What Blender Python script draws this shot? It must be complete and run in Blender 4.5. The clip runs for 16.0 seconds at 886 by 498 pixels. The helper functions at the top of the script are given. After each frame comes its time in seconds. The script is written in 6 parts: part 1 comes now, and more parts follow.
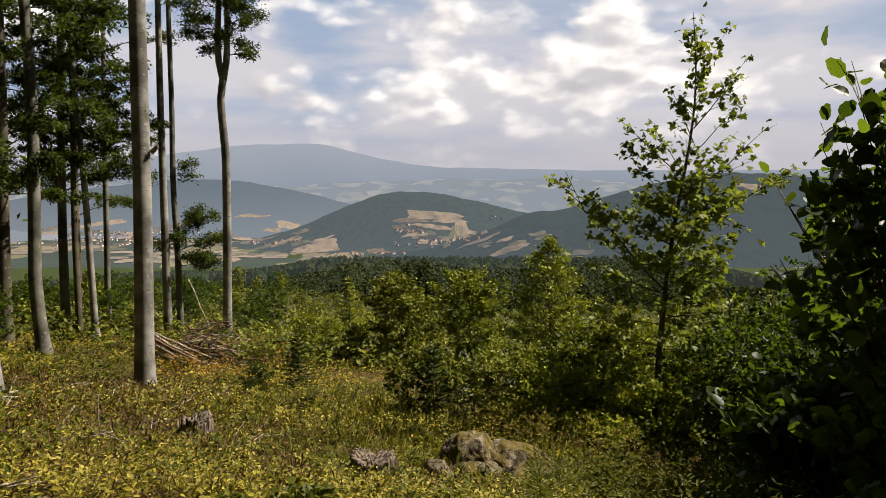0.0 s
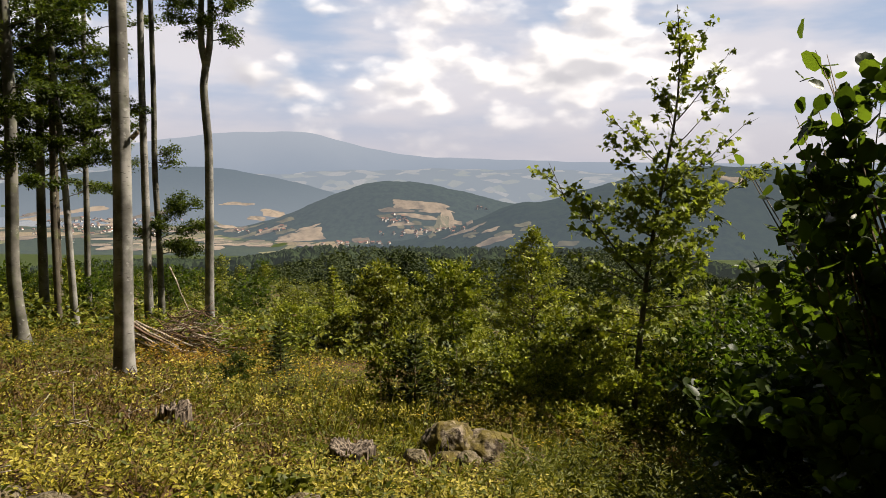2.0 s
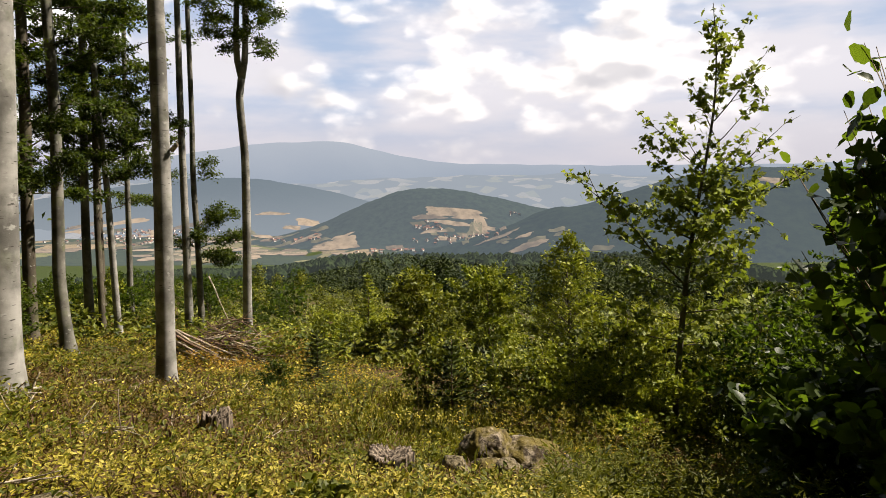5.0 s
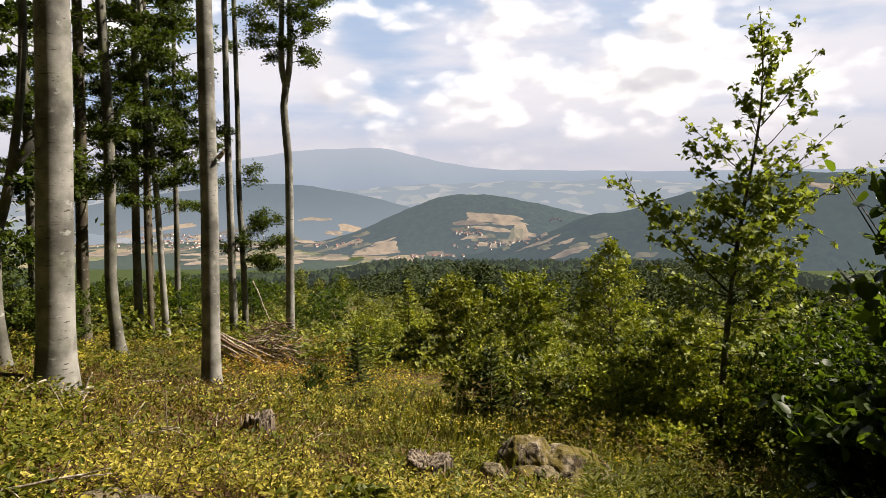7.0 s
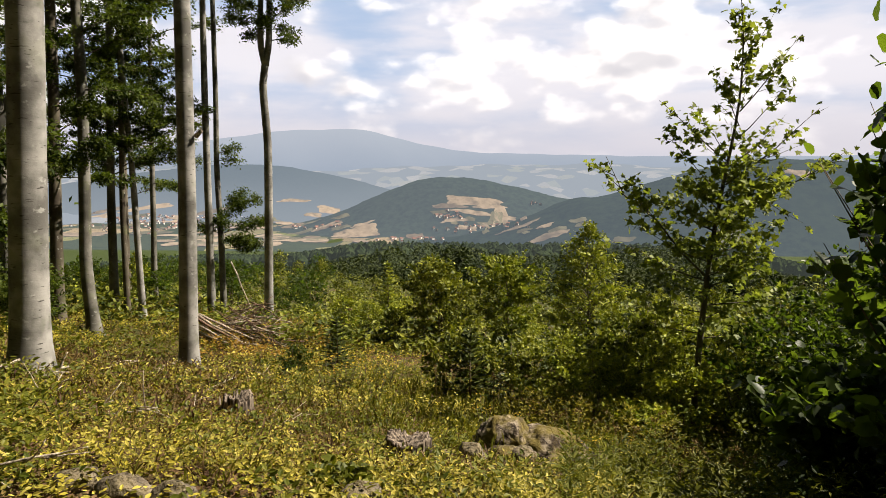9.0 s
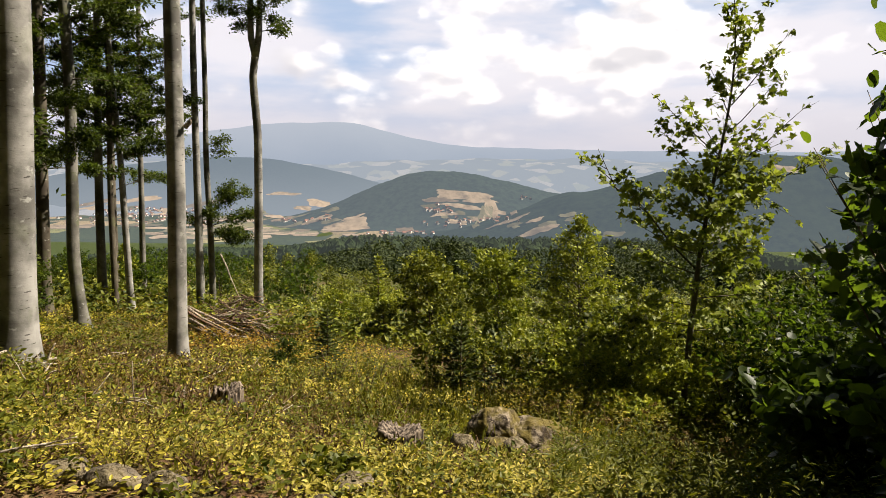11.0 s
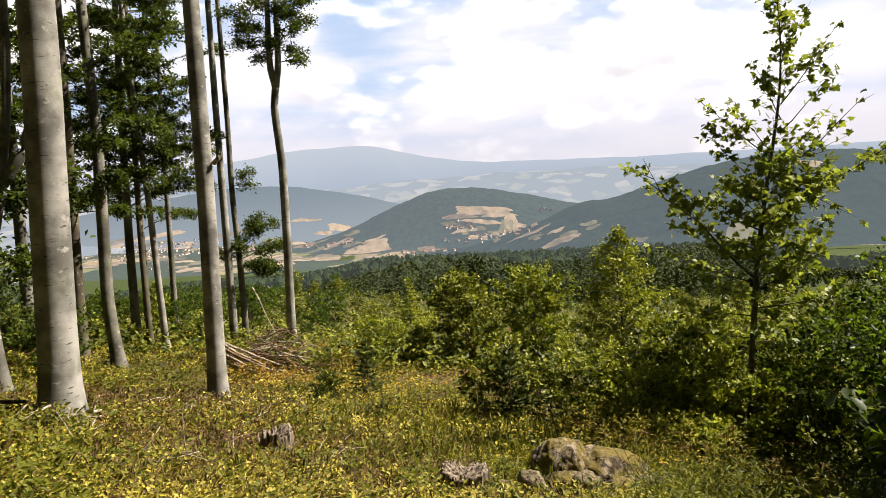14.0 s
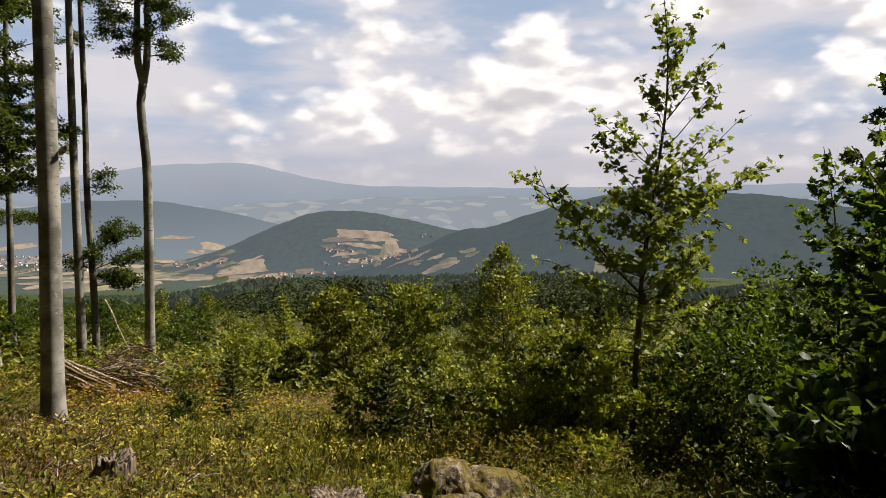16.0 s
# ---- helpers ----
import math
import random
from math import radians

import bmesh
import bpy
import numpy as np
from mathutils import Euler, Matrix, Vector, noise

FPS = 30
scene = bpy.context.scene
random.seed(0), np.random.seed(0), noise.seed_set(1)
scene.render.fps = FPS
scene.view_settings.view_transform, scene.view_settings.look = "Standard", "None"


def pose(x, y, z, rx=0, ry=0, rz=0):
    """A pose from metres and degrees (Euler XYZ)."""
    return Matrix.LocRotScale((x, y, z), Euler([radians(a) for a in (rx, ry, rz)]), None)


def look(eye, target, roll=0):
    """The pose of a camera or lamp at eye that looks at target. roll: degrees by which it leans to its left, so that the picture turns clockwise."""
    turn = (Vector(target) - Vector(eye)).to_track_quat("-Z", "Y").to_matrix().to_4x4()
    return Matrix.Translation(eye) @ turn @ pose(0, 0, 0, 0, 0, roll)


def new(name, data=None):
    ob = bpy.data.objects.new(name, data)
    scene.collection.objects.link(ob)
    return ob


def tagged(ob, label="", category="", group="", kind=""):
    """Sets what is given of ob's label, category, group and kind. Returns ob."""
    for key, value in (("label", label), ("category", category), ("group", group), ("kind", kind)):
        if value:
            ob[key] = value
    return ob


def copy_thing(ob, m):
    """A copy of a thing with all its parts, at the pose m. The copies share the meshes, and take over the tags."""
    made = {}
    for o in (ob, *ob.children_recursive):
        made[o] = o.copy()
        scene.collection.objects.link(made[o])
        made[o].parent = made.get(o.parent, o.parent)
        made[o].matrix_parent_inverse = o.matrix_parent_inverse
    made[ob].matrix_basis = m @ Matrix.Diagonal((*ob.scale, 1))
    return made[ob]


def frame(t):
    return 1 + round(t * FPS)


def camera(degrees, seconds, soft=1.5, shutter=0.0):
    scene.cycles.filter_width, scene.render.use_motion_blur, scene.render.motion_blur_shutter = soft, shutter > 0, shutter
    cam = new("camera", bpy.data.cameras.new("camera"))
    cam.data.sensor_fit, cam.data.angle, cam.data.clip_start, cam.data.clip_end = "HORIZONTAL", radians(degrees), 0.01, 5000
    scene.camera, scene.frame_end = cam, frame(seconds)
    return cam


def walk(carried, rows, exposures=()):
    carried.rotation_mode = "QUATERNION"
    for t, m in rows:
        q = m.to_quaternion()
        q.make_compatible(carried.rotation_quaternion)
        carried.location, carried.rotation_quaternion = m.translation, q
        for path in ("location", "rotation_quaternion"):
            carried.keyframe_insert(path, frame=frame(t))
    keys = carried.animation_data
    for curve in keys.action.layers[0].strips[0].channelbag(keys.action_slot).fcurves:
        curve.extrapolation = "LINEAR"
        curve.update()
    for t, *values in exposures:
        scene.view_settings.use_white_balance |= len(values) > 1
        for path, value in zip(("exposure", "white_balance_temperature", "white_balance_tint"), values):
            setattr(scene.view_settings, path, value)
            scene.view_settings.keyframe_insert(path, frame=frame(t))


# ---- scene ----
cam = camera(66.4, 16.0, soft=0.55)
PATH = [
    (0, (0.000, 0.000, 1.600), (0.000, 1.988, 1.377), 0.00),
    (0.5, (0.020, -0.004, 1.586), (-0.003, 1.978, 1.315), -0.19),
    (1, (0.023, 0.025, 1.610), (0.091, 2.011, 1.382), 0.03),
    (1.5, (0.029, 0.027, 1.588), (0.017, 2.011, 1.341), 0.97),
    (2, (0.043, 0.018, 1.597), (0.086, 2.002, 1.345), 0.66),
    (2.5, (0.042, 0.027, 1.594), (0.089, 2.011, 1.348), 0.92),
    (3, (0.029, 0.036, 1.574), (0.086, 2.015, 1.287), 1.38),
    (3.5, (0.009, 0.037, 1.563), (0.067, 2.011, 1.245), 1.77),
    (4, (0.031, 0.082, 1.549), (0.109, 2.057, 1.242), 1.09),
    (4.5, (0.023, 0.011, 1.579), (0.050, 1.991, 1.297), 0.47),
    (5, (0.022, 0.028, 1.587), (-0.034, 2.014, 1.354), -0.50),
    (5.2, (0.042, 0.011, 1.588), (-0.052, 1.994, 1.349), -0.66),
    (7.3, (0.034, -0.009, 1.599), (-0.143, 1.971, 1.386), -0.54),
    (7.5, (0.041, -0.017, 1.589), (-0.109, 1.964, 1.361), 0.34),
    (8, (0.045, -0.016, 1.593), (-0.115, 1.962, 1.347), 0.37),
    (8.5, (0.025, -0.005, 1.591), (-0.114, 1.973, 1.333), 0.29),
    (9, (0.023, -0.001, 1.582), (-0.092, 1.978, 1.317), 0.10),
    (11.3, (-0.009, 0.028, 1.553), (-0.084, 2.005, 1.262), 0.75),
    (11.5, (-0.036, 0.038, 1.557), (-0.119, 2.010, 1.233), 1.37),
    (12, (-0.065, 0.089, 1.530), (-0.298, 2.034, 1.125), -0.58),
    (12.5, (-0.003, 0.136, 1.517), (-0.303, 2.071, 1.109), -1.35),
    (13, (0.023, 0.177, 1.505), (-0.180, 2.140, 1.178), 0.15),
    (13.5, (-0.151, 0.283, 1.554), (-0.306, 2.250, 1.223), -3.61),
    (14, (-0.297, 0.324, 1.620), (-0.446, 2.305, 1.389), -3.27),
    (14.5, (-0.258, 0.353, 1.609), (-0.328, 2.340, 1.392), -1.93),
    (15, (-0.244, 0.552, 1.521), (-0.176, 2.546, 1.384), -1.78),
    (15.5, (-0.346, 0.645, 1.422), (-0.275, 2.632, 1.201), 1.35),
    (16, (-0.339, 0.932, 1.318), (-0.134, 2.914, 1.148), -0.46),
]
walk(cam, [(t, look(eye, target, roll)) for t, eye, target, roll in PATH],
     exposures=[(0.0, 0.95), (2.5, 1.18), (5.0, 1.28), (9.0, 1.36), (11.5, 1.4), (12.5, 1.58), (13.5, 1.62), (14.2, 1.58), (15.0, 1.26), (16.0, 1.04)])

# ---- node helpers ----


def node(nt, kind, **sets):
    n = nt.nodes.new("ShaderNode" + kind)
    for key, value in sets.items():
        if key == "op":
            n.operation = value
        elif key == "data":
            n.data_type = value
        elif key == "blend":
            n.blend_type = value
        elif key == "feature":
            n.feature = value
    return n


def plug(nt, value, socket):
    if isinstance(value, bpy.types.NodeSocket):
        nt.links.new(value, socket)
    else:
        socket.default_value = value


def mth(nt, op, a, b=0.0, c=0.0):
    n = node(nt, "Math", op=op)
    plug(nt, a, n.inputs[0])
    plug(nt, b, n.inputs[1])
    plug(nt, c, n.inputs[2])
    return n.outputs[0]


def smooth(nt, value, low, high):
    n = nt.nodes.new("ShaderNodeMapRange")
    n.interpolation_type = "SMOOTHSTEP"
    plug(nt, value, n.inputs[0])
    n.inputs[1].default_value, n.inputs[2].default_value = low, high
    return n.outputs[0]


def blend(nt, fac, a, b, how="MIX"):
    n = node(nt, "Mix", data="RGBA", blend=how)
    plug(nt, fac, n.inputs[0])
    plug(nt, (*a, 1) if isinstance(a, tuple) else a, n.inputs[6])
    plug(nt, (*b, 1) if isinstance(b, tuple) else b, n.inputs[7])
    return n.outputs[2]


def fbm(nt, vec, scale, detail=4.0, rough=0.55):
    n = node(nt, "TexNoise")
    if vec is not None:
        nt.links.new(vec, n.inputs["Vector"])
    n.inputs["Scale"].default_value, n.inputs["Detail"].default_value = scale, detail
    n.inputs["Roughness"].default_value = rough
    return n.outputs["Fac"]


def scaled(nt, vec, s):
    n = node(nt, "Mapping")
    nt.links.new(vec, n.inputs["Vector"])
    n.inputs["Scale"].default_value = s
    return n.outputs[0]


def ramp(nt, fac, stops):
    n = node(nt, "ValToRGB")
    plug(nt, fac, n.inputs[0])
    while len(n.color_ramp.elements) < len(stops):
        n.color_ramp.elements.new(0.5)
    for e, (at, col) in zip(n.color_ramp.elements, stops):
        e.position, e.color = at, (*col, 1)
    return n.outputs[0]


# ---- world: summer sky with fair-weather clouds, sun from the right ----
SUN_EL, SUN_AZ = 48.0, 74.0  # degrees; azimuth to the right of +y
world = bpy.data.worlds.new("world")
scene.world = world
world.use_nodes = True
wt = world.node_tree
wt.nodes.clear()
sky = wt.nodes.new("ShaderNodeTexSky")
sky.sky_type, sky.sun_disc = "NISHITA", False
sky.sun_elevation, sky.sun_rotation = radians(SUN_EL), radians(SUN_AZ)
sky.dust_density, sky.air_density = 0.6, 1.0
way = wt.nodes.new("ShaderNodeTexCoord").outputs["Generated"]
sep = wt.nodes.new("ShaderNodeSeparateXYZ")
wt.links.new(way, sep.inputs[0])
az = mth(wt, "ARCTAN2", sep.outputs[0], sep.outputs[1])
el = sep.outputs[2]
stretched = scaled(wt, way, (5.5, 5.5, 10.0))


def aside(vec, step):
    n = wt.nodes.new("ShaderNodeMapping")
    wt.links.new(vec, n.inputs["Vector"])
    n.inputs["Location"].default_value = step
    return n.outputs[0]


def billows(vec):
    """Heaped cloud: rounded lumps with smaller lumps on them."""
    v = node(wt, "TexVoronoi", feature="SMOOTH_F1")
    wob = node(wt, "TexNoise")
    wt.links.new(vec, wob.inputs["Vector"])
    wob.inputs["Scale"].default_value, wob.inputs["Detail"].default_value = 3.0, 3.0
    bent = wt.nodes.new("ShaderNodeVectorMath")
    bent.operation = "MULTIPLY_ADD"
    wt.links.new(wob.outputs["Color"], bent.inputs[0])
    bent.inputs[1].default_value = (0.28, 0.28, 0.28)
    wt.links.new(vec, bent.inputs[2])
    wt.links.new(bent.outputs[0], v.inputs["Vector"])
    v.inputs["Scale"].default_value, v.inputs["Detail"].default_value = 1.5, 2.0
    v.inputs["Roughness"].default_value, v.inputs["Smoothness"].default_value = 0.55, 0.6
    return mth(wt, "ADD", mth(wt, "MULTIPLY", mth(wt, "SUBTRACT", 0.75, v.outputs["Distance"]), 0.55), mth(wt, "MULTIPLY", fbm(wt, vec, 1.4, 6.0, 0.5), 0.7))


def mounds(total, places):
    """Adds rounded banks: azimuth and height in degrees, half sizes, weight."""
    for a0, e0, wa, we, gain in places:
        da = mth(wt, "DIVIDE", mth(wt, "SUBTRACT", az, radians(a0)), radians(wa))
        de = mth(wt, "DIVIDE", mth(wt, "SUBTRACT", el, radians(e0)), radians(we))
        r2 = mth(wt, "ADD", mth(wt, "MULTIPLY", da, da), mth(wt, "MULTIPLY", de, de))
        total = mth(wt, "ADD", total, mth(wt, "MULTIPLY", mth(wt, "EXPONENT", mth(wt, "MULTIPLY", r2, -1.0)), gain))
    return total


HEAPS = [(-6.8, 9.5, 1.5, .7, .2), (-10, 5.5, 2.2, .9, .2), (-.7, 12.3, 4, 1.5, .2), (0, 8.4, 3.2, 1.7, .2), (-2.6, 5.6, 3.4, 1.2, .2), (9, 6.6, 6, 1.8, .2),
         (15, 9.6, 7, 2.2, .25), (36, 11, 5, 2.6, .25), (31.5, 7.2, 2.4, 1, .2), (-20, 10, 6, 5, -.06), (24, 14.4, 5, 2, .2),
         (-10.5, 11, 3, 3.6, -.25), (-4, 9.8, 2, 1.2, -.14), (10, 15, 5, 1.2, -.22), (29.7, 11.4, 2.2, 1.2, -.2), (18, 14.6, 2.5, 1, -.14)]
body, lee = billows(stretched), billows(aside(stretched, (0.06, -0.02, 0.14)))
heap = mth(wt, "SUBTRACT", mounds(body, HEAPS), mth(wt, "MULTIPLY", smooth(wt, el, 0.26, 0.6), 0.15))
puffs = smooth(wt, heap, 0.25, 0.52)
veil_n = mounds(fbm(wt, scaled(wt, way, (2.2, 2.2, 9.0)), 1.6, 5.0, 0.5), [(-10, 11, 4, 5, -.2), (10, 15, 6, 2, -.12), (14, 8, 14, 5, .2), (-20, 6, 8, 5, .12), (28, 13, 5, 2.5, .06)])
veil = mth(wt, "MULTIPLY", smooth(wt, veil_n, 0.38, 0.66), 0.9)
bank = mth(wt, "MULTIPLY", smooth(wt, sep.outputs[1], 0.25, 0.65), smooth(wt, el, 0.48, 0.30))
lit = smooth(wt, mth(wt, "SUBTRACT", body, lee), -0.22, 0.16)
under = smooth(wt, mounds(fbm(wt, stretched, 1.1, 3.0), [(13.9, 7.6, 3, 1, .3), (27, 14, 4, 1.6, .2), (-19, 9, 7, 4, .25)]), 0.52, 0.72)
bright = mth(wt, "MULTIPLY", mth(wt, "ADD", mth(wt, "MULTIPLY", lit, 0.75), 0.25), mth(wt, "SUBTRACT", 1.0, mth(wt, "MULTIPLY", under, 0.75)))
cloud = blend(wt, bright, (0.25, 0.243, 0.262), (0.62, 0.58, 0.55))
clear = blend(wt, 1.0, sky.outputs[0], (0.007, 0.007, 0.007), "MULTIPLY")
# the air over the valley is pale; overhead and behind the sky is clear
clear = blend(wt, mth(wt, "MULTIPLY", bank, 0.9), clear, (0.205, 0.255, 0.345))
mixed = blend(wt, mth(wt, "MULTIPLY", veil, bank), clear, (0.37, 0.35, 0.365))
mixed = blend(wt, mth(wt, "MULTIPLY", puffs, bank), mixed, cloud)
low = mth(wt, "MULTIPLY", smooth(wt, el, 0.125, 0.0), smooth(wt, sep.outputs[1], 0.0, 0.6))
mixed = blend(wt, mth(wt, "MULTIPLY", low, 0.85), mixed, (0.275, 0.262, 0.285))
back = wt.nodes.new("ShaderNodeBackground")
wt.links.new(mixed, back.inputs[0])
out = wt.nodes.new("ShaderNodeOutputWorld")
wt.links.new(back.outputs[0], out.inputs[0])

sun_data = bpy.data.lights.new("sun", "SUN")
sun_data.energy, sun_data.angle, sun_data.color = 5.0, radians(0.5), (1.0, 0.90, 0.75)
sun = new("sun", sun_data)
se, sa = radians(SUN_EL), radians(SUN_AZ)
sun.matrix_world = look((0, 0, 60), (-math.sin(sa) * math.cos(se), -math.cos(sa) * math.cos(se), 60 - math.sin(se)))

# ---- materials ----


def material(name):
    m = bpy.data.materials.new(name)
    m.use_nodes = True
    nt = m.node_tree
    nt.nodes.clear()
    end = nt.nodes.new("ShaderNodeOutputMaterial")
    return m, nt, end


def bump(nt, height, strength, distance):
    b = nt.nodes.new("ShaderNodeBump")
    b.inputs["Strength"].default_value, b.inputs["Distance"].default_value = strength, distance
    nt.links.new(height, b.inputs["Height"])
    return b.outputs[0]


def surface(nt, end, colour, rough=0.8, normal=None, spec=0.3):
    p = nt.nodes.new("ShaderNodeBsdfPrincipled")
    plug(nt, (*colour, 1) if isinstance(colour, tuple) else colour, p.inputs["Base Color"])
    plug(nt, rough, p.inputs["Roughness"])
    p.inputs["Specular IOR Level"].default_value = spec
    if normal is not None:
        nt.links.new(normal, p.inputs["Normal"])
    nt.links.new(p.outputs[0], end.inputs[0])
    return p


def leaf_material(name, stops, through_light=0.3, rough=0.5, glow=(1.25, 1.3, 0.55), clump=1.6, amount=0.35):
    """Leaves: colour varies leaf by leaf and plant by plant; light shines through them."""
    m, nt, end = material(name)
    geo = nt.nodes.new("ShaderNodeNewGeometry")
    info = nt.nodes.new("ShaderNodeObjectInfo")
    pick = mth(nt, "ADD", mth(nt, "MULTIPLY", geo.outputs["Random Per Island"], 0.75), mth(nt, "MULTIPLY", info.outputs["Random"], 0.25))
    col = ramp(nt, pick, stops)
    where = nt.nodes.new("ShaderNodeTexCoord").outputs["Object"]
    col = blend(nt, mth(nt, "MULTIPLY", smooth(nt, fbm(nt, where, clump, 2.0), 0.4, 0.65), amount), col, stops[-1][1])
    p = nt.nodes.new("ShaderNodeBsdfPrincipled")
    nt.links.new(col, p.inputs["Base Color"])
    p.inputs["Roughness"].default_value, p.inputs["Specular IOR Level"].default_value = rough, 0.16
    thin = nt.nodes.new("ShaderNodeBsdfTranslucent")
    nt.links.new(blend(nt, 1.0, col, glow, "MULTIPLY"), thin.inputs[0])
    mix = nt.nodes.new("ShaderNodeMixShader")
    mix.inputs[0].default_value = through_light
    nt.links.new(p.outputs[0], mix.inputs[1])
    nt.links.new(thin.outputs[0], mix.inputs[2])
    nt.links.new(mix.outputs[0], end.inputs[0])
    return m


def bark_material(name, dark, light, rings=1.0, moss=0.0):
    m, nt, end = material(name)
    where = nt.nodes.new("ShaderNodeTexCoord").outputs["Object"]
    broad = fbm(nt, where, 2.2, 5.0)
    col = blend(nt, smooth(nt, broad, 0.35, 0.65), dark, light)
    bands = fbm(nt, scaled(nt, where, (2.5, 2.5, 22.0)), 1.0, 4.0, 0.6)
    col = blend(nt, mth(nt, "MULTIPLY", smooth(nt, bands, 0.66, 0.72), 0.7 * rings), col, (0.06, 0.05, 0.04))
    dashes = fbm(nt, scaled(nt, where, (7.0, 7.0, 46.0)), 1.0, 2.0, 0.5)
    col = blend(nt, mth(nt, "MULTIPLY", smooth(nt, dashes, 0.665, 0.70), 0.85 * rings), col, (0.035, 0.03, 0.025))
    spots = fbm(nt, scaled(nt, where, (7.0, 7.0, 9.0)), 1.0, 3.0, 0.6)
    col = blend(nt, mth(nt, "MULTIPLY", smooth(nt, spots, 0.62, 0.72), 0.6), col, (0.36, 0.355, 0.33))
    if moss:
        green = fbm(nt, where, 3.3, 3.0)
        col = blend(nt, mth(nt, "MULTIPLY", smooth(nt, green, 0.52, 0.66), moss), col, (0.10, 0.12, 0.035))
    fine = fbm(nt, scaled(nt, where, (18.0, 18.0, 40.0)), 1.0, 4.0, 0.65)
    surface(nt, end, col, 0.85, bump(nt, mth(nt, "ADD", fine, bands), 0.3, 0.008), 0.15)
    return m


def stone_material(name, dark, light, moss):
    m, nt, end = material(name)
    where = nt.nodes.new("ShaderNodeTexCoord").outputs["Object"]
    up = nt.nodes.new("ShaderNodeSeparateXYZ")
    nt.links.new(nt.nodes.new("ShaderNodeNewGeometry").outputs["Normal"], up.inputs[0])
    a = fbm(nt, where, 6.0, 8.0, 0.65)
    b = fbm(nt, where, 24.0, 5.0, 0.6)
    col = blend(nt, smooth(nt, a, 0.40, 0.60), dark, light)
    cracks = fbm(nt, scaled(nt, where, (3.0, 3.0, 7.0)), 1.6, 5.0, 0.6)
    col = blend(nt, smooth(nt, mth(nt, "ABSOLUTE", mth(nt, "SUBTRACT", cracks, 0.5)), 0.022, 0.004), col, (0.02, 0.014, 0.01))
    col = blend(nt, mth(nt, "MULTIPLY", smooth(nt, b, 0.58, 0.68), 0.6), col, (0.07, 0.065, 0.055))
    grow = mth(nt, "MULTIPLY", smooth(nt, mth(nt, "ADD", fbm(nt, where, 3.5, 5.0), mth(nt, "MULTIPLY", up.outputs[2], 0.10)), 0.47, 0.60), moss)
    col = blend(nt, grow, col, blend(nt, fbm(nt, where, 9.0, 3.0), (0.05, 0.042, 0.010), (0.16, 0.12, 0.03)))
    surface(nt, end, col, 0.9, bump(nt, mth(nt, "ADD", a, mth(nt, "MULTIPLY", b, 0.5)), 0.8, 0.03), 0.2)
    return m


def wood_material(name, dark, light):
    m, nt, end = material(name)
    where = nt.nodes.new("ShaderNodeTexCoord").outputs["Object"]
    g = fbm(nt, scaled(nt, where, (30.0, 30.0, 4.0)), 1.0, 5.0, 0.65)
    col = blend(nt, smooth(nt, g, 0.4, 0.6), dark, light)
    surface(nt, end, col, 0.85, bump(nt, g, 0.8, 0.015), 0.2)
    return m


def plain_material(name, colour, rough=0.8, vary=0.25, scale=3.0):
    m, nt, end = material(name)
    where = nt.nodes.new("ShaderNodeTexCoord").outputs["Object"]
    info = nt.nodes.new("ShaderNodeObjectInfo")
    n = mth(nt, "ADD", fbm(nt, where, scale, 4.0), mth(nt, "MULTIPLY", info.outputs["Random"], 0.3))
    col = blend(nt, smooth(nt, n, 0.3, 0.95), tuple(c * (1 - vary) for c in colour), tuple(min(1, c * (1 + vary)) for c in colour))
    surface(nt, end, col, rough)
    return m


